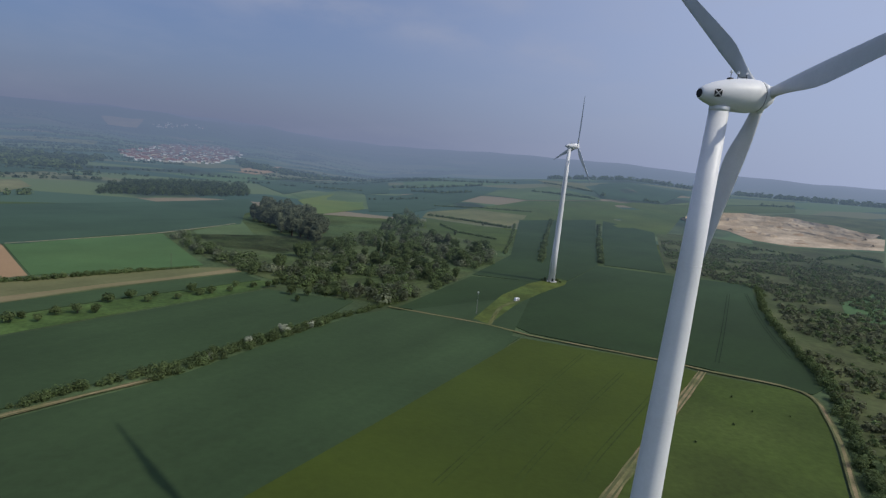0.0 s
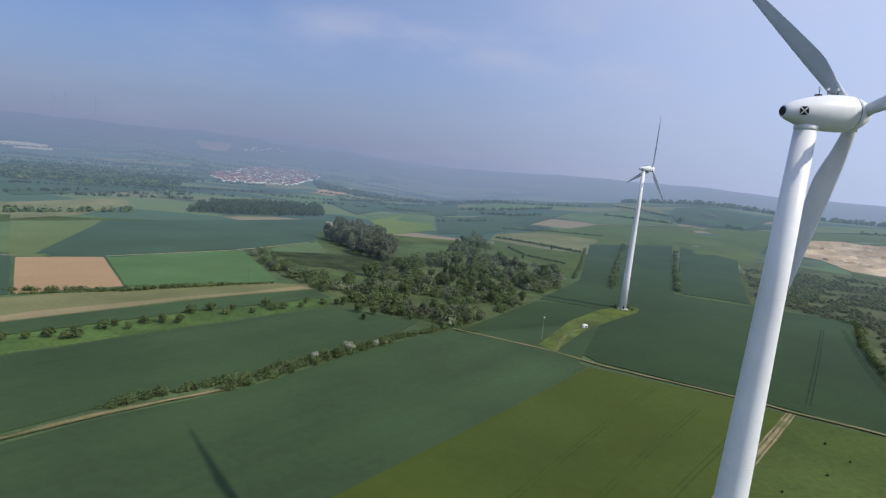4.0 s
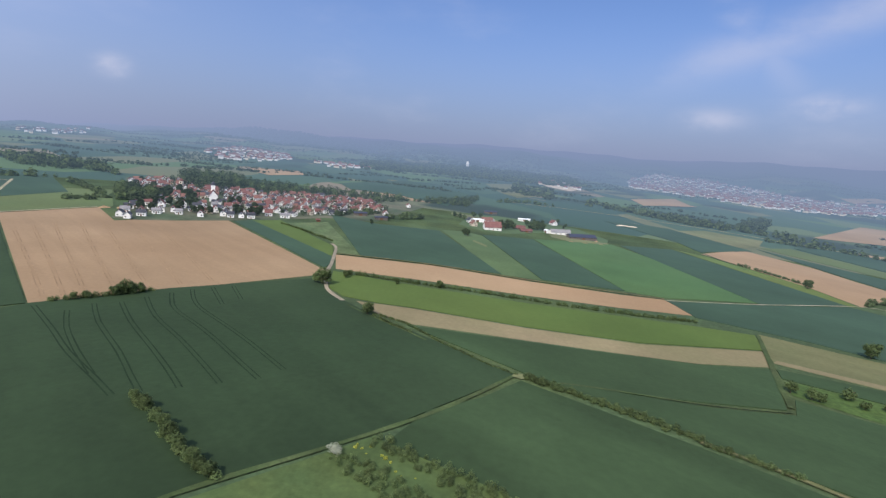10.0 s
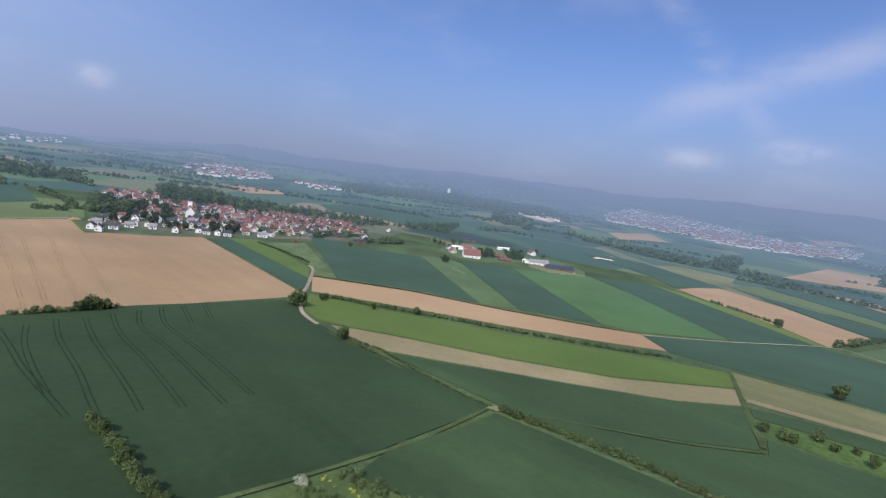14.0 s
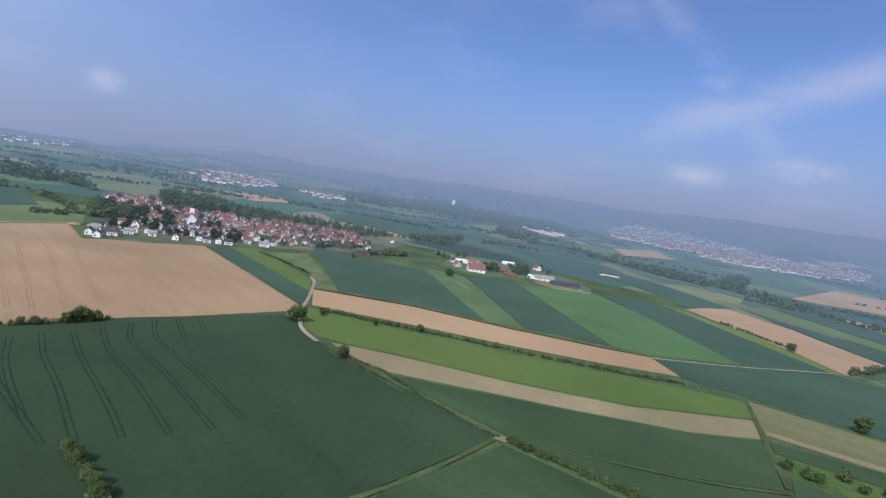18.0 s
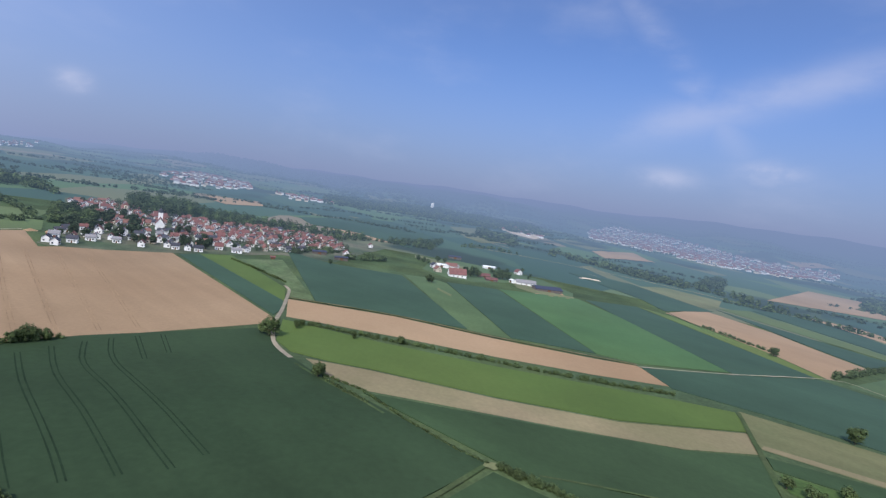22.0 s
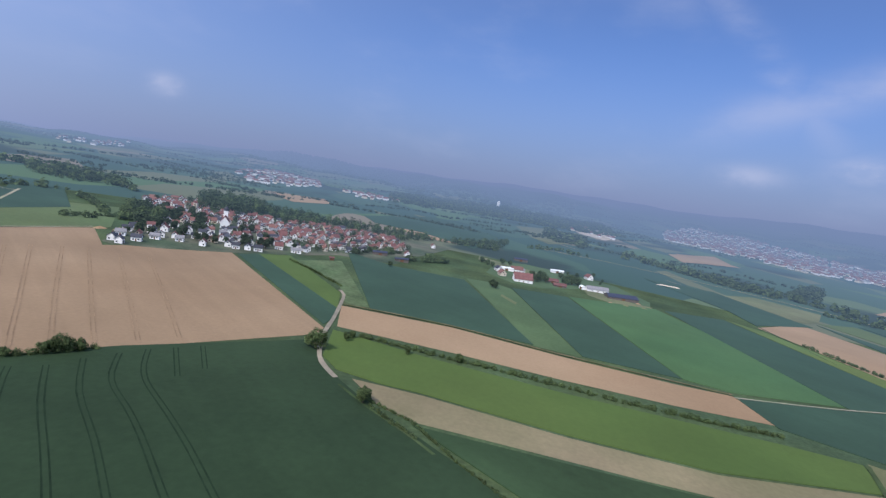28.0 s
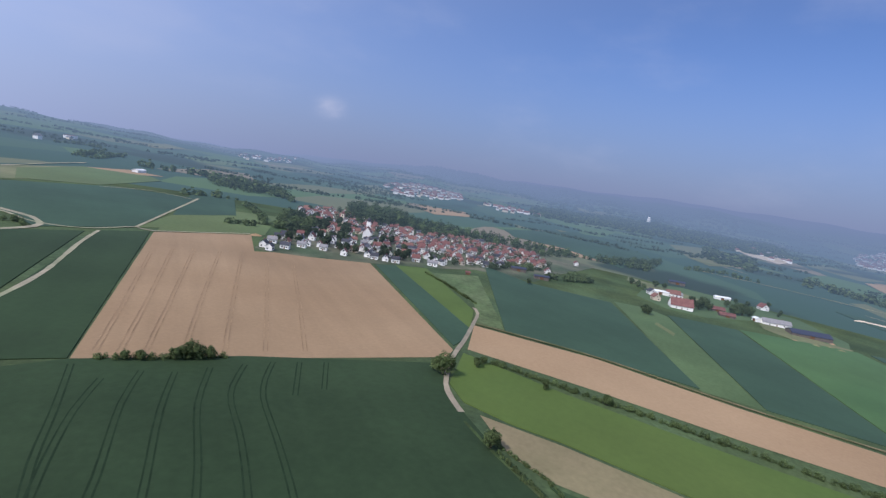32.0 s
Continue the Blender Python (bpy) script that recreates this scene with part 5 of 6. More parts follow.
tree("row_tree", 4.9, -71.4, 402.0)
tree("row_tree", 5.9, -75.7, 386.3)
tree("row_tree", 5.1, -66.5, 366.1)
tree("row_tree", 4.2, -81.6, 415.7)
tree("row_tree", 4.4, -65.5, 362.4)
tree("row_tree", 4.3, -102.6, 368.0)
tree("row_tree", 5.6, -77.9, 350.7)
tree("row_tree", 5.3, -76.0, 377.4)
VALLEY_WOOD = [(-144, 392), (-100, 346), (-54, 310), (-10, 296), (40, 395), (80, 500), (30, 640), (-20, 680), (-45, 540), (-75, 470), (-100, 400)]
rw = random.Random(21)
grown = 0
while grown < 64:
    x, y = rw.uniform(-150, 90), rw.uniform(290, 690)
    if inside(x, y, VALLEY_WOOD):
        tree(rw.choice(["field_tree", "round_tree", "field_tree", "row_tree", "grove_tree"]), rw.uniform(6.5, 12.5), x, y)
        grown += 1
for dx, dy, h in ((-5, -2, 2.6), (-4, 3, 3.0), (5, 2, 2.8), (6, -3, 2.2), (-7, 1, 2.0), (1, 6, 2.4), (-3, -6, 1.6)):
    tree("row_tree", h, 108 + dx, 385 + dy)
rt = random.Random(5)
for k in range(12):
    tree("row_tree", rt.uniform(0.6, 1.1), rt.uniform(70, 140), rt.uniform(95, 190))
tree("field_tree", 7, -244.2, -28.9)
tree("round_tree", 10, -290.2, -61.6)
tree("field_tree", 4, -316.9, -51.3)
tree("round_tree", 7, -232.8, -135.0)
tree("round_tree", 6, -230.8, -136.1)
tree("round_tree", 5.5, -234.4, -133.6)
tree("field_tree", 5, -227.8, -137.4)
tree("field_tree", 5, -236.7, -130.8)
tree("field_tree", 4, -220.3, -144.2)
tree("field_tree", 4, -216.6, -147.4)
tree("round_tree", 9, -270.3, 228.3)
tree("field_tree", 9, -474.5, 330.9)
tree("field_tree", 5, -311.0, -52.5)
tree("field_tree", 5, -313.7, 3.4)
tree("round_tree", 13, -691, 121)
tree("round_tree", 11, -686, 113)
tree("round_tree", 11, -693, 128)
tree("round_tree", 11, -659, 76)
tree("round_tree", 12, -677, 83)
tree("field_tree", 10, -679, 72)
tree("field_tree", 9, -668, 87)
tree("field_tree", 9, -730, 113)
tree("field_tree", 8, -724, 20)
tree("field_tree", 8, -738, 13)
tree("field_tree", 8, -710, 26)
tree("field_tree", 9, -758, 40)
tree("field_tree", 8, -760, 50)
tree("field_tree", 6, -775, 129)
tree("field_tree", 6, -777, 142)
tree("field_tree", 7, -806, 170)
tree("field_tree", 5, -768, 174)
tree("field_tree", 5, -744, 166)
tree("field_tree", 8, -560.3, 23.3)
tree("field_tree", 7, -557.7, 26.5)
tree("field_tree", 6, -559.0, -75.6)
tree("bloom_bush", 0.9, -132.0, -13.3)
tree("bloom_bush", 0.8, -130.4, -11.9)
tree("bloom_bush", 1.0, -130.6, -13.6)
tree("bloom_bush", 0.7, -131.7, -9.9)
tree("bloom_bush", 1.2, -127.1, -5.4)
tree("bloom_bush", 0.9, -128.2, -6.4)
tree("bloom_bush", 0.8, -125.7, -4.0)
tree("bloom_bush", 0.7, -122.2, -2.3)
tree("bloom_bush", 0.7, -120.7, -0.8)
tree("bloom_bush", 0.6, -120.4, 2.6)
tree("bloom_bush", 0.6, -128.4, -10.4)
tree("row_tree", 3.7, -140.8, -76.2)
tree("row_tree", 4.8, -137.6, -71.5)
tree("row_tree", 3.3, -133.5, -66.6)
tree("row_tree", 4.1, -129.9, -62.7)
tree("row_tree", 4.8, -125.8, -58.8)
tree("row_tree", 4.4, -120.5, -53.6)
tree("row_tree", 4.4, -116.4, -48.5)
tree("row_tree", 3.7, -114.2, -45.9)
tree("row_tree", 4.1, -112.3, -42.8)
tree("blossom_bush", 3.0, -127.2, -18.4)
tree("blossom_bush", 2.4, -126.4, -17.1)
tree("blossom_bush", 4, -65.6, 212.6)
tree("blossom_bush", 4, -54.4, 228.3)
tree("blossom_bush", 3.5, -45.4, 239.1)
tree("blossom_bush", 3, -74.5, 194.0)
tree("blossom_bush", 4, -56.4, 231.5)
tree("poplar", 15, -25.7, 458.4)
tree("poplar", 16, -16.3, 471.8)
tree("poplar", 14, -20.6, 454.5)
tree("field_tree", 4, -313.5, 2.8)
tree("field_tree", 4, -309.4, -21.7)
tree("field_tree", 7, -618.4, -67.7)
tree("orchard_tree", 5.0, -208.3, 147.3)
tree("orchard_tree", 5.0, -202.4, 151.9)
tree("orchard_tree", 4.3, -201.1, 154.3)
tree("orchard_tree", 5.4, -207.4, 169.9)
tree("orchard_tree", 3.8, -198.4, 169.9)
tree("orchard_tree", 3.2, -198.7, 179.1)
tree("orchard_tree", 5.4, -188.7, 177.0)
tree("orchard_tree", 5.1, -193.7, 189.8)
tree("orchard_tree", 3.5, -190.0, 198.2)
tree("orchard_tree", 3.7, -183.0, 202.1)
tree("orchard_tree", 5.3, -177.8, 207.0)
tree("orchard_tree", 4.5, -169.6, 207.3)
tree("orchard_tree", 5.5, -167.1, 209.7)
tree("orchard_tree", 5.3, -166.3, 224.8)
tree("orchard_tree", 3.6, -165.3, 230.5)
tree("orchard_tree", 3.9, -156.5, 227.5)
tree("orchard_tree", 4.8, -156.0, 238.2)
tree("orchard_tree", 5.2, -149.1, 241.9)
tree("orchard_tree", 4.4, -142.8, 244.7)
tree("orchard_tree", 5.5, -146.8, 262.4)
tree("orchard_tree", 5.2, -140.4, 271.1)
tree("orchard_tree", 4.1, -130.5, 267.3)
tree("orchard_tree", 3.3, -132.2, 278.7)
tree("orchard_tree", 3.7, -119.4, 276.0)
tree("orchard_tree", 5.5, -118.7, 291.1)
tree("orchard_tree", 4.5, -112.1, 286.2)
tree("orchard_tree", 5.0, -108.0, 290.9)
tree("orchard_tree", 3.3, -100.5, 297.6)
tree("orchard_tree", 4.0, -100.8, 308.8)
tree("orchard_tree", 4.0, -91.2, 310.9)

# ---- village, farm and far towns ----
def box(bm, x0, x1, y0, y1, z0, z1):
    v = [bm.verts.new(p) for p in ((x0, y0, z0), (x1, y0, z0), (x1, y1, z0), (x0, y1, z0), (x0, y0, z1), (x1, y0, z1), (x1, y1, z1), (x0, y1, z1))]
    for f in ((3, 2, 1, 0), (4, 5, 6, 7), (0, 1, 5, 4), (1, 2, 6, 5), (2, 3, 7, 6), (3, 0, 4, 7)):
        bm.faces.new([v[k] for k in f])


def gable_walls(bm, L, W, eave, ridge):
    """Walls with pointed gable ends; the ridge runs along x."""
    a, b = L / 2, W / 2
    lo = [bm.verts.new(p) for p in ((-a, -b, -1.2), (a, -b, -1.2), (a, b, -1.2), (-a, b, -1.2))]
    up = [bm.verts.new(p) for p in ((-a, -b, eave), (a, -b, eave), (a, b, eave), (-a, b, eave))]
    r0, r1 = bm.verts.new((-a, 0, ridge)), bm.verts.new((a, 0, ridge))
    bm.faces.new((lo[0], lo[1], up[1], up[0]))
    bm.faces.new((lo[2], lo[3], up[3], up[2]))
    bm.faces.new((lo[1], lo[2], up[2], r1, up[1]))
    bm.faces.new((lo[3], lo[0], up[0], r0, up[3]))


def roof_slab(bm, L, W, eave, ridge, side, over=0.5, thick=0.25):
    """One pitch of a roof with its overhang and thickness."""
    a, b = L / 2 + over, W / 2
    s = (ridge - eave) / b
    yo, zo = b + over, eave - s * over
    q = [(-a, side * 0.0, ridge), (a, side * 0.0, ridge), (a, side * yo, zo), (-a, side * yo, zo)]
    lo = [bm.verts.new((x, y, z + 0.02)) for x, y, z in q]
    hi = [bm.verts.new((x, y, z + thick)) for x, y, z in q]
    bm.faces.new(lo)
    bm.faces.new(hi[::-1])
    for k in range(4):
        bm.faces.new((lo[k], lo[(k + 1) % 4], hi[(k + 1) % 4], hi[k]))
    bmesh.ops.recalc_face_normals(bm, faces=bm.faces)


HOUSE = {
    "red": ("render_white", "roof_red", 5.2, 0.95, "white rendered house with a red tiled roof"),
    "orange": ("render_cream", "roof_orange", 5.0, 0.95, "cream house with an orange tiled roof"),
    "cream": ("render_white", "roof_orange", 5.4, 1.0, "old whitewashed farmhouse with a steep orange roof"),
    "dark": ("render_white", "roof_dark", 5.0, 0.8, "new white house with a dark slate roof"),
    "grey": ("render_white", "roof_grey", 4.6, 0.7, "white house with a grey tiled roof"),
    "solar": ("timber", "solar", 4.5, 0.30, "long farm shed with solar panels on its roof"),
    "white": ("render_white", "sheet_white", 4.8, 0.35, "long white farm building with a pale roof"),
    "shed": ("timber", "roof_red", 3.2, 0.5, "small timber shed with a reddish roof"),
}
HOUSE_MADE = {}


def house_model(kind, L, W):
    wall, roof, eave, pitch, label = HOUSE[kind]
    eave *= 0.70
    ridge = eave + W / 2 * pitch
    h = tagged(new("house" if kind in ("red", "orange", "cream", "dark", "grey") else "farm_building"), label, "house" if kind in ("red", "orange", "cream", "dark", "grey") else "farm building", "village buildings")
    bm = bmesh.new()
    gable_walls(bm, L, W, eave, ridge)
    part("wall", bm, hazed_material(wall), h)
    for side in (1, -1):
        bm = bmesh.new()
        roof_slab(bm, L, W, eave, ridge, side)
        part("roof", bm, hazed_material(roof), h)
    if kind in ("red", "orange", "cream", "dark", "grey"):
        bm = bmesh.new()
        box(bm, L * 0.2, L * 0.2 + 0.7, 0.3, 0.95, ridge - 1.2, ridge + 0.9)
        part("chimney", bm, hazed_material("roof_red"), h)
        wins = []
        for z in (1.0,):
            for x in (-L / 4, L / 4):
                wins += [(x, W / 2, z, 0), (x, -W / 2, z, 0)]
            for y in (W / 5,):
                wins += [(L / 2, y, z, 1), (-L / 2, y, z, 1)]
        wins += [(L / 2, 0, eave, 1)]
        for n, (x, y, z, end) in enumerate(wins):
            key = ("window", end)
            if key not in HOUSE_MADE:
                bm = bmesh.new()
                box(bm, *((-0.07, 0.07, -0.55, 0.55) if end else (-0.55, 0.55, -0.07, 0.07)), 0, 1.1)
                HOUSE_MADE[key] = part("window", bm, "window_glass", h)
                w = HOUSE_MADE[key]
            else:
                w = new("window", HOUSE_MADE[key].data)
                w.parent = h
            w.location = (x, y, z)
        bm = bmesh.new()
        box(bm, -0.5, 0.5, -W / 2 - 0.08, -W / 2 + 0.08, 0, 2.1)
        part("door", bm, "door_brown", h)
    else:
        bm = bmesh.new()
        box(bm, -1.8, 1.8, -W / 2 - 0.08, -W / 2 + 0.08, 0, min(3.6, eave - 0.4))
        part("barn_door", bm, "door_brown", h)
    return h


def house(kind, x, y, L, W, turn):
    """A house whose ridge runs at the given compass turn."""
    L, W = round(L * 0.62), round(W * 0.64)
    m = Matrix.Translation((x, y, ground_z(x, y))) @ Matrix.Rotation(radians(turn), 4, "Z")
    key = (kind, L, W)
    if key in HOUSE_MADE:
        return copy_thing(HOUSE_MADE[key], m)
    HOUSE_MADE[key] = house_model(kind, L, W)
    HOUSE_MADE[key].matrix_basis = m
    return HOUSE_MADE[key]


house("white", -668, -672, 34, 14, 20)
house("dark", -429, -261, 11, 8, 200)
house("dark", -423, -251, 10, 8, 200)
house("dark", -442, -251, 11, 8, 110)
house("dark", -488, -269, 11, 9, 20)
house("grey", -463, -250, 11, 8, 110)
house("red", -506, -269, 11, 9, 20)
house("grey", -474, -236, 10, 8, 110)
house("red", -475, -217, 10, 8, 20)
house("dark", -524, -244, 11, 8, 110)
house("dark", -518, -233, 11, 8, 20)
house("dark", -494, -205, 10, 8, 20)
house("dark", -492, -197, 10, 8, 110)
house("dark", -497, -189, 10, 8, 20)
house("dark", -500, -181, 11, 8, 110)
house("red", -531, -175, 12, 9, 110)
house("red", -555, -214, 11, 8, 20)
house("dark", -566, -207, 11, 8, 110)
house("grey", -529, -158, 14, 8, 110)
house("red", -653, -73, 11, 9, 20)
house("solar", -624, -99, 24, 12, 110)
house("solar", -606, -72, 22, 9, 110)
house("red", -784, -56, 11, 8, 20)
house("red", -586, -163, 11, 8, 110)
house("shed", -531, -125, 7, 4, 110)

house("red", -638, 58, 33, 20, 98)
house("solar", -831, 69, 30, 14, 98)
house("white", -707, 43, 28, 9, 98)
house("cream", -710, 56, 22, 11, 98)
house("dark", -689, 33, 14, 11, 20)
house("orange", -655, 36, 14, 11, 20)
house("grey", -711, 62, 12, 11, 100)
house("white", -779, 115, 27, 9, 98)
house("shed", -682, 96, 23, 14, 98)
house("shed", -655, 101, 22, 12, 98)
house("red", -774, 157, 16, 12, 20)
house("grey", -674, 147, 41, 14, 96)
house("solar", -652, 169, 53, 26, 96)
house("white", -674, 131, 12, 9, 20)

VILLAGE = [(-439, -270), (-493, -206), (-526, -169), (-579, -131), (-699, -73), (-788, -109), (-787, -190), (-745, -255), (-742, -332), (-774, -406), (-686, -413), (-570, -304), (-497, -289)]
taken = [(o.location.x, o.location.y, 12.0) for o in scene.objects if o.parent is None and o.name.split(".")[0] in ("house", "farm_building")]
taken += [(-598, -261, 17.0), (-661, -329, 9.0)]
rv = random.Random(11)
yard_trees, grown = [], 0
for u in range(-24, 74):
    for v in range(-40, 44):
        # streets run along the edge of the brown field
        x = -440 - u * 7.6 * 0.62 - v * 9.2 * 0.55 + rv.uniform(-2.5, 2.5)
        y = -270 + u * 7.6 * 0.78 - v * 9.2 * 0.83 + rv.uniform(-2.5, 2.5)
        if not inside(x, y, VILLAGE) or any(math.hypot(x - a, y - b) < r for a, b, r in taken):
            continue
        if rv.random() < (0.46 if x > -600 else 0.40):
            grown += 1
            if grown < 70:
                tree("garden_tree", rv.uniform(4.5, 11), x, y)
            else:
                yard_trees.append((x, y, rv.uniform(4.5, 10.5)))
            taken.append((x, y, 4.6))
            continue
        near = x > -560 and rv.random() < 0.6
        kind = rv.choice(["dark", "grey", "red", "dark"]) if near else rv.choice(["red", "red", "orange", "cream", "grey", "dark"] if x > -640 else ["red", "red", "red", "orange", "cream", "dark"])
        house(kind, x, y, rv.choice([8, 10, 12, 15]), rv.choice([7, 9]), rv.choice([128, 38, 30, 120]) + rv.uniform(-6, 6))
        taken.append((x, y, 8.3))

rng_yard = np.random.default_rng(3)
crowns = [leaf_cloud(rng_yard, (x, y, ground_z(x, y) + h * 0.5), (h * 0.42, h * 0.42, h * 0.52), 150, h * 0.055, 0.15) for x, y, h in yard_trees]
tagged(new("garden_trees", cloud_mesh("garden_trees", np.concatenate(crowns), hazed_material("leaf_dark"))), "dark green garden trees crowded between village houses", "garden trees", kind="stuff")


def church(x, y, turn):
    c = tagged(new("church"), "white village church with a red roof and a square tower", "church")
    c.matrix_basis = Matrix.Translation((x, y, ground_z(x, y))) @ Matrix.Rotation(radians(turn), 4, "Z")
    bm = bmesh.new()
    gable_walls(bm, 18, 8.5, 6.5, 12)
    nave = part("nave", bm, hazed_material("render_white"), c)
    for s in (1, -1):
        bm = bmesh.new()
        roof_slab(bm, 18, 8.5, 6.5, 12, s, 0.4)
        part("roof", bm, hazed_material("roof_red"), c)
        for k in range(4):
            bm = bmesh.new()
            box(bm, -6.6 + k * 4.0, -5.6 + k * 4.0, s * 4.25 - 0.1, s * 4.25 + 0.1, 2.0, 5.0)
            part("window", bm, "window_glass", nave)
    bm = bmesh.new()
    box(bm, -13.6, -9.2, -2.2, 2.2, -0.6, 16.5)
    tw = part("tower", bm, hazed_material("render_white"), c, "white square church tower")
    bm = bmesh.new()
    lathe(bm, [(16.5, 2.9), (17.4, 2.5), (18.8, 2.3), (20.0, 1.2), (20.8, 0.5), (21.6, 0.1)], 8)
    bmesh.ops.translate(bm, verts=bm.verts, vec=(-11.4, 0, 0))
    part("spire", bm, hazed_material("roof_dark"), c, "dark pointed helm roof")
    for s in (1, -1):
        bm = bmesh.new()
        box(bm, -12.0, -10.8, s * 2.2 - 0.08, s * 2.2 + 0.08, 12.8, 15.2)
        part("belfry_opening", bm, "window_glass", tw)
    bm = bmesh.new()
    box(bm, 9 - 0.1, 9 + 0.1, -0.8, 0.8, 0, 2.8)
    part("door", bm, "door_brown", c)


church(-598, -261, 25)


def gate_tower(x, y):
    t = tagged(new("old_tower"), "pale old stone tower with a small red roof", "tower")
    t.location = (x, y, ground_z(x, y))
    bm = bmesh.new()
    box(bm, -1.9, 1.9, -1.9, 1.9, -0.6, 12)
    body = part("wall", bm, hazed_material("render_cream"), t)
    bm = bmesh.new()
    lathe(bm, [(12, 3.0), (13.0, 2.3), (15.6, 0.1)], 4)
    part("roof", bm, hazed_material("roof_red"), t)
    for z in (5, 9):
        bm = bmesh.new()
        box(bm, 1.82, 1.98, -0.6, 0.6, z, z + 2)
        part("window", bm, "window_glass", body)


gate_tower(-661, -329)


def town(label, gap, share, *poly):
    """A far town of small houses, too many to count: walls, and two kinds of roof."""
    rng = np.random.default_rng(int(abs(poly[0][0])))
    pale, warm, roofs = ([], []), ([], []), {"roof_red": ([], []), "roof_grey": ([], []), "roof_orange": ([], [])}
    for x, y in scatter(rng, list(poly), gap, 2600):
        if rng.random() > share:
            continue
        z, a = ground_z(x, y), rng.choice([0.4, 0.4, 1.97, rng.uniform(0, 3.1)])
        L, W, e, r = rng.uniform(8, 15), rng.uniform(7, 11), rng.uniform(3.0, 6.0), rng.uniform(2.6, 4.4)
        if rng.random() < 0.05:
            L, W, e, r = 26, 14, 6, 1.0
        c, s = math.cos(a), math.sin(a)
        P = lambda px, py, pz: (x + px * c - py * s, y + px * s + py * c, z + pz)
        vs, fs = pale if rng.random() < 0.62 else warm
        o = len(vs)
        a2, b2 = L / 2, W / 2
        vs += [P(-a2, -b2, -3), P(a2, -b2, -3), P(a2, b2, -3), P(-a2, b2, -3), P(-a2, -b2, e), P(a2, -b2, e), P(a2, b2, e), P(-a2, b2, e), P(-a2, 0, e + r), P(a2, 0, e + r)]
        fs += [(o, o + 1, o + 5, o + 4), (o + 2, o + 3, o + 7, o + 6), (o + 1, o + 2, o + 6, o + 9, o + 5), (o + 3, o, o + 4, o + 8, o + 7)]
        vs, fs = roofs[rng.choice(["roof_red", "roof_orange", "roof_grey"], p=[0.50, 0.25, 0.25])]
        o = len(vs)
        a2, b2 = a2 + 0.5, b2 + 0.5
        vs += [P(-a2, -b2, e), P(a2, -b2, e), P(a2, b2, e), P(-a2, b2, e), P(-a2, 0, e + r + 0.3), P(a2, 0, e + r + 0.3)]
        fs += [(o, o + 1, o + 5, o + 4), (o + 2, o + 3, o + 4, o + 5), (o + 1, o + 2, o + 5), (o + 3, o, o + 4)]
    for mat, (vs, fs) in (("render_white", pale), ("render_cream", warm), *roofs.items()):
        if fs:
            tagged(mesh_object("far_town", vs, fs, hazed_material(mat)), label, "town", kind="stuff")


town("distant town of red and white houses on a slope", 19, 0.55, (-2832, 928), (-2964, 1125), (-2684, 1373), (-2173, 1474), (-2082, 1734), (-1884, 1574), (-1601, 1162), (-1639, 937), (-1982, 806), (-2217, 744))
town("hazy village of red-roofed houses across the valley", 16, 0.5, (-945, 1809), (-1044, 2547), (-813, 2661), (-675, 2217), (-600, 1690), (-739, 1527))
town("far scattered houses in haze", 22, 0.3, (-1459, 3182), (-1283, 3431), (-1201, 3266), (-1366, 3063))
town("hazy hillside village of red and white houses", 18, 0.5, (-1670, -780), (-2137, -847), (-2037, -624), (-1655, -495), (-1362, -533), (-1382, -613))
town("hazy hillside village of red and white houses", 18, 0.45, (-1686, -433), (-1754, -322), (-1654, -246), (-1508, -338))
town("far scattered houses in haze", 24, 0.16, (-1815, -1501), (-2306, -1565), (-1863, -1263), (-1409, -1149))
town("far scattered houses in haze", 24, 0.12, (-717, -1044), (-950, -1186), (-859, -1076), (-697, -982))
town("far scattered houses in haze", 24, 0.22, (-2100, 363), (-1772, 434), (-1632, 384), (-1775, 291))

# ---- wheel lines, fittings and loose things ----
LINES_LAID = []


def tramline(*pts, mat="tramline", lift=0.415):
    """A pair of dark wheel lines pressed through the crop."""
    P = [Vector((x, y)) for x, y in pts]
    for side in (-0.8, 0.8):
        line = []
        for i, p in enumerate(P):
            d = (P[min(i + 1, len(P) - 1)] - P[max(i - 1, 0)]).normalized()
            line.append((p.x - d.y * side, p.y + d.x * side))
        verts, faces = ribbon(line, 0.42, 0.5)
        ob = mesh_object("wheel_line", [(x, y, ground_z(x, y) + lift + 0.004 * (len(LINES_LAID) % 9)) for x, y, _ in verts], faces, mat)
        LINES_LAID.append(ob)
        tagged(ob, "dark wheel line pressed through the green crop" if mat != "soil_line" else "faint wheel line across the bare brown field", "wheel line", kind="structure")


tramline((-203.8, -154.0), (-183.5, -131.5), (-166.6, -113.6), (-151.0, -94.3), (-142.3, -83.9))
tramline((-203.0, -140.2), (-186.3, -128.3), (-168.0, -111.7), (-153.6, -97.0))
tramline((-214.2, -137.1), (-195.9, -123.3), (-170.8, -99.6), (-155.9, -86.9), (-145.9, -78.1))
tramline((-220.4, -129.7), (-199.7, -113.2), (-176.7, -91.8), (-161.8, -78.3), (-151.3, -69.5))
tramline((-231.0, -125.2), (-208.9, -108.9), (-187.0, -87.1), (-167.7, -69.4), (-157.1, -60.1))
tramline((-241.2, -119.3), (-225.4, -110.7), (-215.7, -102.7), (-206.1, -91.7), (-193.5, -78.7), (-173.8, -60.3), (-163.2, -50.3))
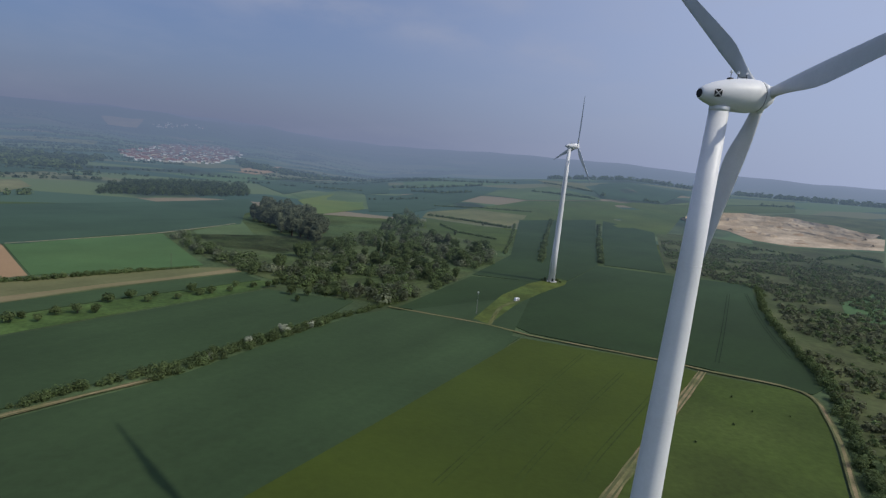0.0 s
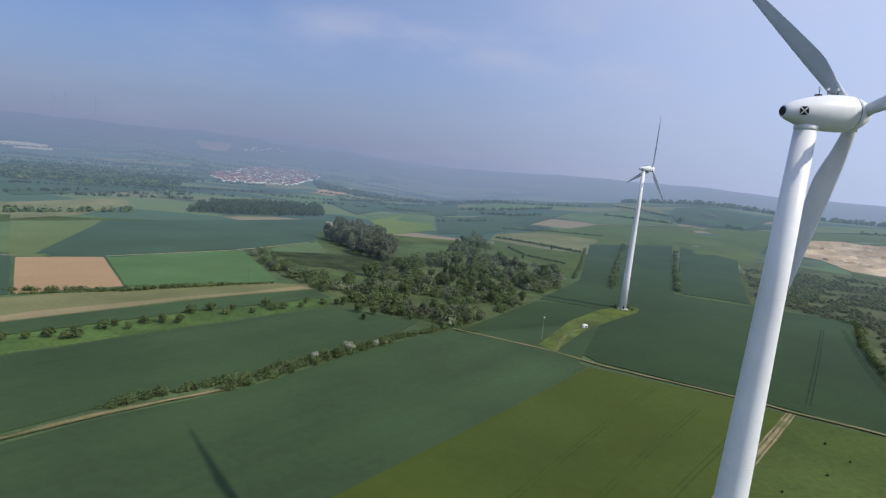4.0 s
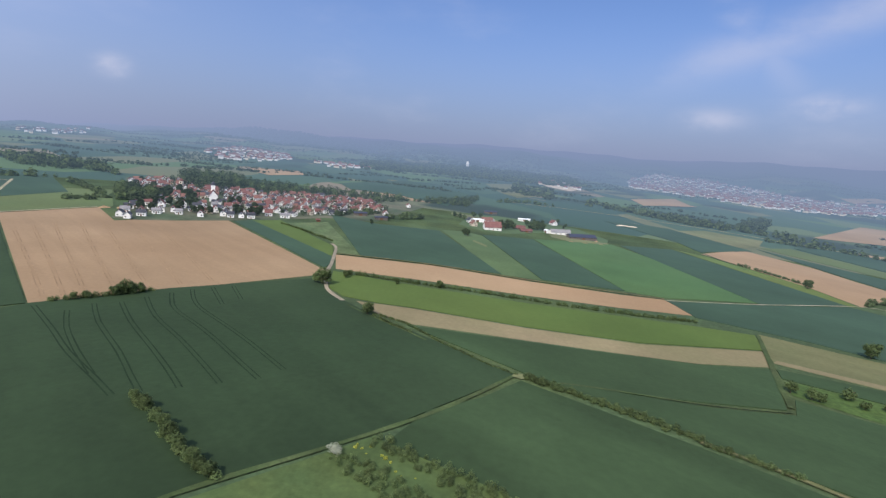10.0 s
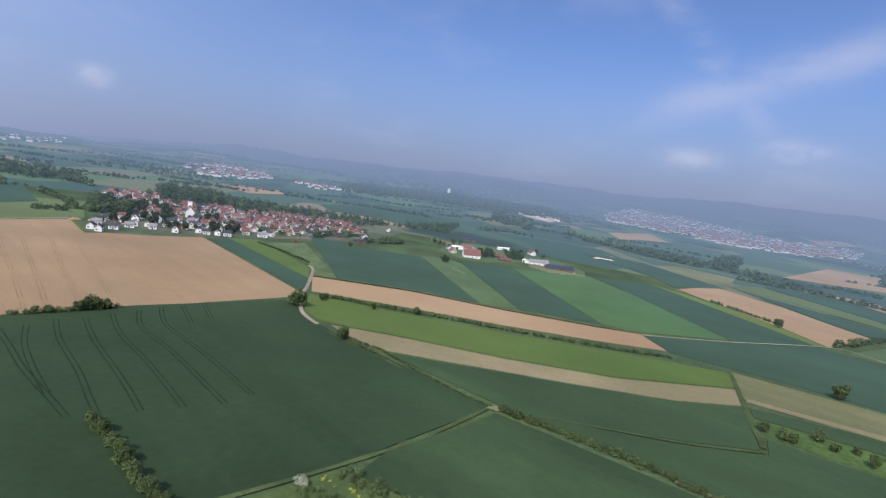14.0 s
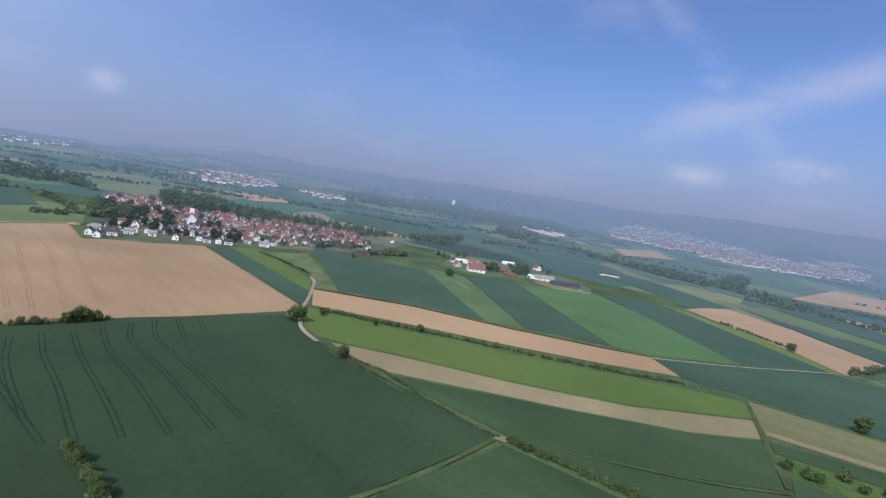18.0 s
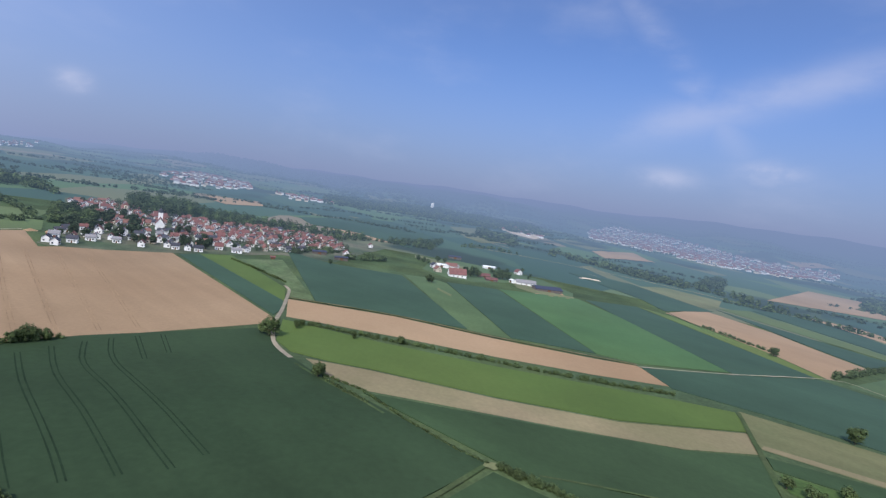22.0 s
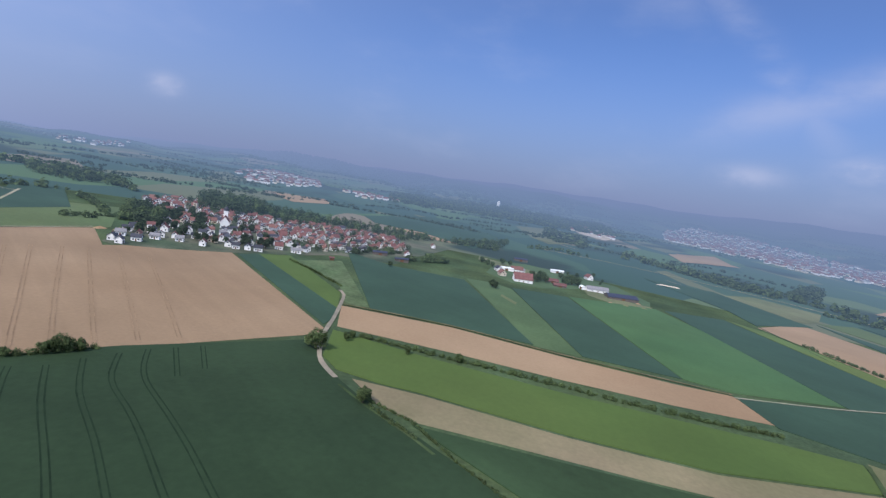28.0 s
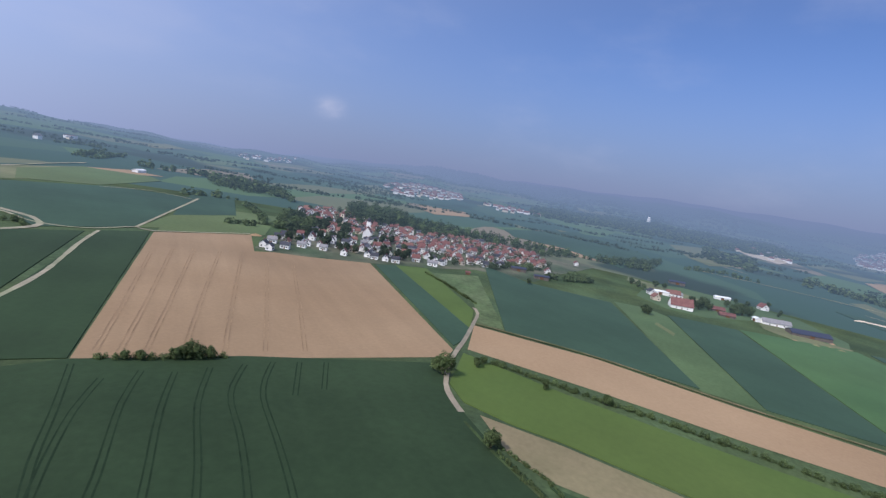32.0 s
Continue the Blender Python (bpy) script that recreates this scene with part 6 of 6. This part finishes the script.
tramline((-250.1, -114.1), (-236.3, -106.7), (-225.3, -98.7), (-216.0, -89.0), (-207.2, -79.4), (-193.3, -65.1), (-179.4, -52.0), (-172.3, -45.3))
tramline((-257.2, -107.5), (-233.2, -92.3))
tramline((-264.7, -100.5), (-243.8, -88.1))
tramline((-355, -274), (-268, -196), (-220, -154), mat="soil_line", lift=0.2)
tramline((-369, -270), (-276, -191), (-226, -149), mat="soil_line", lift=0.2)
tramline((-382, -260), (-286, -183), (-235, -141), mat="soil_line", lift=0.2)
tramline((-392, -250), (-297, -174), (-245, -132), mat="soil_line", lift=0.2)
tramline((-390, -227), (-306, -161), (-257, -123), mat="soil_line", lift=0.2)
tramline((-401, -214), (-318, -150), (-269, -113), mat="soil_line", lift=0.2)
tramline((-336, -271), (-259, -199), (-215, -159), mat="soil_line", lift=0.2)
tramline((77.4, 222.3), (31.6, 158.2), (5.4, 120.0), mat="barley_line")
tramline((87.0, 202.1), (47.0, 151.1), (26.3, 122.6), mat="barley_line")
tramline((90.0, 181.0), (53.6, 137.5), (42.9, 123.3), mat="barley_line")
tramline((244.7, 378.6), (183.0, 285.6), (139.3, 220.8))
tramline((262.8, 385.2), (213.2, 294.6), (183.1, 231.9))


def kiosk(x, y, turn):
    k = tagged(new("transformer_kiosk"), "small white transformer kiosk beside the turbine spur", "kiosk")
    k.matrix_basis = Matrix.Translation((x, y, ground_z(x, y) + 0.3)) @ Matrix.Rotation(radians(turn), 4, "Z") @ Matrix.Scale(0.68, 4)
    bm = bmesh.new()
    box(bm, -2.0, 2.0, -1.25, 1.25, -0.3, 2.5)
    bmesh.ops.bevel(bm, geom=bm.edges[:], offset=0.04, segments=1, affect="EDGES")
    part("body", bm, "sheet_white", k)
    bm = bmesh.new()
    box(bm, -2.2, 2.2, -1.45, 1.45, 2.5, 2.72)
    part("roof", bm, "sheet_white", k)
    for cx in (-1.0, 0.3):
        bm = bmesh.new()
        box(bm, cx, cx + 1.2, -1.31, -1.22, 0.15, 2.2)
        part("door", bm, "roof_grey", k)
    bm = bmesh.new()
    box(bm, -2.3, 2.3, -1.55, 1.55, -0.3, 0.12)
    part("plinth", bm, "concrete", k)


kiosk(67, 316, 30)


def met_mast(x, y, size):
    m = tagged(new("measuring_mast"), "thin steel mast with a small sensor box on top", "mast")
    m.location, m.scale = (x, y, ground_z(x, y)), (size, size, size)
    part("pole", lathe(bmesh.new(), [(-0.2, 0.16), (9, 0.12), (18.5, 0.07)], 10), "roof_grey", m)
    bm = bmesh.new()
    box(bm, -0.55, 0.55, -0.2, 0.2, 18.0, 18.6)
    part("sensor_box", bm, "sheet_white", m)
    bm = bmesh.new()
    box(bm, -0.9, 0.9, -0.04, 0.04, 17.2, 17.3)
    part("crossarm", bm, "roof_grey", m)
    part("foot", lathe(bmesh.new(), [(-0.2, 0.5), (0.3, 0.5), (0.35, 0.4)], 12), "concrete", m)


met_mast(37, 281, 0.68)


def field_pole(x, y, h):
    p = tagged(new("utility_pole"), "slim weathered pole at a field corner", "pole")
    p.location = (x, y, ground_z(x, y))
    part("pole", lathe(bmesh.new(), [(-0.3, 0.16), (h, 0.10)], 8), "timber", p)
    bm = bmesh.new()
    box(bm, -0.8, 0.8, -0.06, 0.06, h - 0.7, h - 0.55)
    part("crossarm", bm, "timber", p)


field_pole(-155, 352, 9)


def film_tunnel(x0, y0, x1, y1, width):
    """A long low heap under white film."""
    t = tagged(new("film_tunnel"), "long low silage heap covered with white film", "silage heap")
    d = Vector((x1 - x0, y1 - y0, 0))
    rise = ground_z(x1, y1) - ground_z(x0, y0)
    t.matrix_basis = Matrix.Translation(((x0 + x1) / 2, (y0 + y1) / 2, ground_z((x0 + x1) / 2, (y0 + y1) / 2))) @ Matrix.Rotation(math.atan2(d.y, d.x), 4, "Z") @ Matrix.Rotation(-math.atan2(rise, d.length), 4, "Y")
    bm = bmesh.new()
    n, L = 24, d.length
    loops = []
    for i in range(n + 1):
        u = i / n
        h = 2.3 * min(1, 6 * u, 6 * (1 - u)) * (0.9 + 0.1 * math.sin(i * 2.3)) + 0.2
        loops.append([bm.verts.new((-L / 2 + L * u, math.cos(math.pi * k / 8) * width / 2, math.sin(math.pi * k / 8) * h - 0.1)) for k in range(9)])
    for a, b in zip(loops, loops[1:]):
        for k in range(8):
            bm.faces.new((a[k], a[k + 1], b[k + 1], b[k]))
    bmesh.ops.recalc_face_normals(bm, faces=bm.faces)
    part("film", bm, hazed_material("chalk"), t, smooth=True)


film_tunnel(-861, 275, -855, 310, 3.4)


def heap(x, y, r, h, mat, label):
    """A loose mound with an uneven outline."""
    bm = bmesh.new()
    rr = random.Random(int(x * 3 + y))
    loops, n = [], 18
    ph = [rr.uniform(0, 6) for _ in range(3)]
    for i in range(7):
        u = i / 6
        loop = []
        for k in range(n):
            a = 2 * math.pi * k / n
            q = r * (1 - u) ** 0.8 * (1 + 0.22 * math.sin(2 * a + ph[0]) + 0.12 * math.sin(5 * a + ph[1]))
            loop.append(bm.verts.new((q * math.cos(a), q * math.sin(a), h * u * (1 + 0.1 * math.sin(3 * a + ph[2])) - 0.2)))
        loops.append(loop)
    for a, b in zip(loops, loops[1:]):
        for k in range(n):
            bm.faces.new((a[k], a[(k + 1) % n], b[(k + 1) % n], b[k]))
    bm.faces.new(loops[-1])
    bmesh.ops.recalc_face_normals(bm, faces=bm.faces)
    ob = part("sand_mound", bm, mat, None, smooth=True)
    ob.location = (x, y, ground_z(x, y))
    return tagged(ob, label, "mound")


def quarry_bank(line, high, deep):
    """A dug face of sand: an uneven crest over a rutted slope that runs down to the quarry floor."""
    rr = random.Random(int(line[0][0] + line[0][1]))
    P = [Vector((x, y)) for x, y in line]
    rows = [[], [], [], []]
    for a, b in zip(P, P[1:]):
        steps = max(2, int((b - a).length / 9))
        side = Vector((b.y - a.y, a.x - b.x)).normalized()
        for k in range(steps):
            q = a + (b - a) * (k / steps)
            cut = 0.9 + 0.25 * math.sin(q.x * 0.045) * math.sin(q.y * 0.06 + 1) + rr.uniform(-0.08, 0.08)
            for row, (out, up) in zip(rows, ((-deep * 0.6, 0.02), (0.0, cut), (deep * 0.35, cut * 0.45), (deep * cut, 0.0))):
                p = q + side * (out + rr.uniform(-1.5, 1.5))
                row.append((p.x, p.y, ground_z(p.x, p.y) + 1.1 + high * up))
    n = len(rows[0])
    faces = [(r * n + k, r * n + k + 1, (r + 1) * n + k + 1, (r + 1) * n + k) for r in range(3) for k in range(n - 1)]
    tagged(mesh_object("quarry_bank", [p for row in rows for p in row], faces, hazed_material("sand")), "pale dug sand bank of the quarry", "quarry bank", kind="structure")


quarry_bank([(490, 905), (560, 955), (640, 965), (705, 915), (712, 850), (735, 760)], 7, 14)
quarry_bank([(520, 880), (590, 905), (660, 880), (675, 820), (700, 745)], 4.5, 12)
quarry_bank([(530, 830), (590, 850), (635, 810), (655, 745), (672, 700)], 3.5, 10)
rq = random.Random(3)
QUARRY = [(506, 925), (607, 959), (697, 915), (700, 862), (724, 754), (665, 691), (602, 706), (551, 717), (519, 758), (529, 832)]
count = 0
while count < 46:
    x, y = rq.uniform(480, 800), rq.uniform(550, 1030)
    if inside(x, y, QUARRY):
        heap(x, y, rq.uniform(5, 15), rq.uniform(1.2, 4.5), hazed_material(rq.choice(["sand", "sand", "soil"])), "low heap of pale sand in the quarry")
        count += 1
heap(-97, 102, 2.2, 0.9, "sand", "small heap of pale stones beside the grass track")
heap(-470, -285, 6, 2.2, "soil", "heap of brown earth at the edge of the village")
heap(-462, -296, 5, 1.8, "soil", "heap of brown earth at the edge of the village")
heap(-623, 142, 4, 1.2, hazed_material("khaki"), "heap of pale rubble behind the farm sheds")
heap(-612, 148, 3, 1, hazed_material("soil"), "heap of pale rubble behind the farm sheds")
heap(-613, 164, 5, 2, hazed_material("khaki"), "heap of pale rubble behind the farm sheds")
heap(-622, 176, 4, 1.6, hazed_material("khaki"), "heap of pale rubble behind the farm sheds")
heap(-617, 184, 4, 1.2, hazed_material("khaki"), "heap of pale rubble behind the farm sheds")
heap(-642, 185, 3, 1.4, hazed_material("soil"), "heap of pale rubble behind the farm sheds")


def tank(x, y):
    t = tagged(new("white_silo"), "tall white silo far off across the valley", "silo")
    t.location = (x, y, ground_z(x, y))
    part("drum", lathe(bmesh.new(), [(-2, 7), (20, 7), (22, 6.5)], 24), hazed_material("render_white"), t, smooth=True)
    part("dome", lathe(bmesh.new(), [(22, 6.6), (25, 5.0), (27, 2.5), (27.6, 0.2)], 24), hazed_material("render_white"), t, smooth=True)


tank(-2270, 66)
for x, y in ((-2790, 3480), (-2850, 3450), (-2640, 3560)):
    z = ground_z(x, y)
    t = tagged(new("distant_turbine"), "white wind turbine far off in the haze", "wind turbine", group="distant wind farm")
    t.location = (x, y, z)
    part("tower", lathe(bmesh.new(), [(-3, 3.6), (130, 2.2)], 12), hazed_material("render_white"), t)
    for k in range(3):
        bm = bmesh.new()
        lathe(bm, [(0, 2.0), (12, 2.6), (60, 0.5)], 6)
        bmesh.ops.rotate(bm, verts=bm.verts, cent=(0, 0, 0), matrix=Matrix.Rotation(radians(20 + 120 * k), 3, "X"))
        bmesh.ops.translate(bm, verts=bm.verts, vec=(3, 0, 130))
        part("blade", bm, hazed_material("render_white"), t)
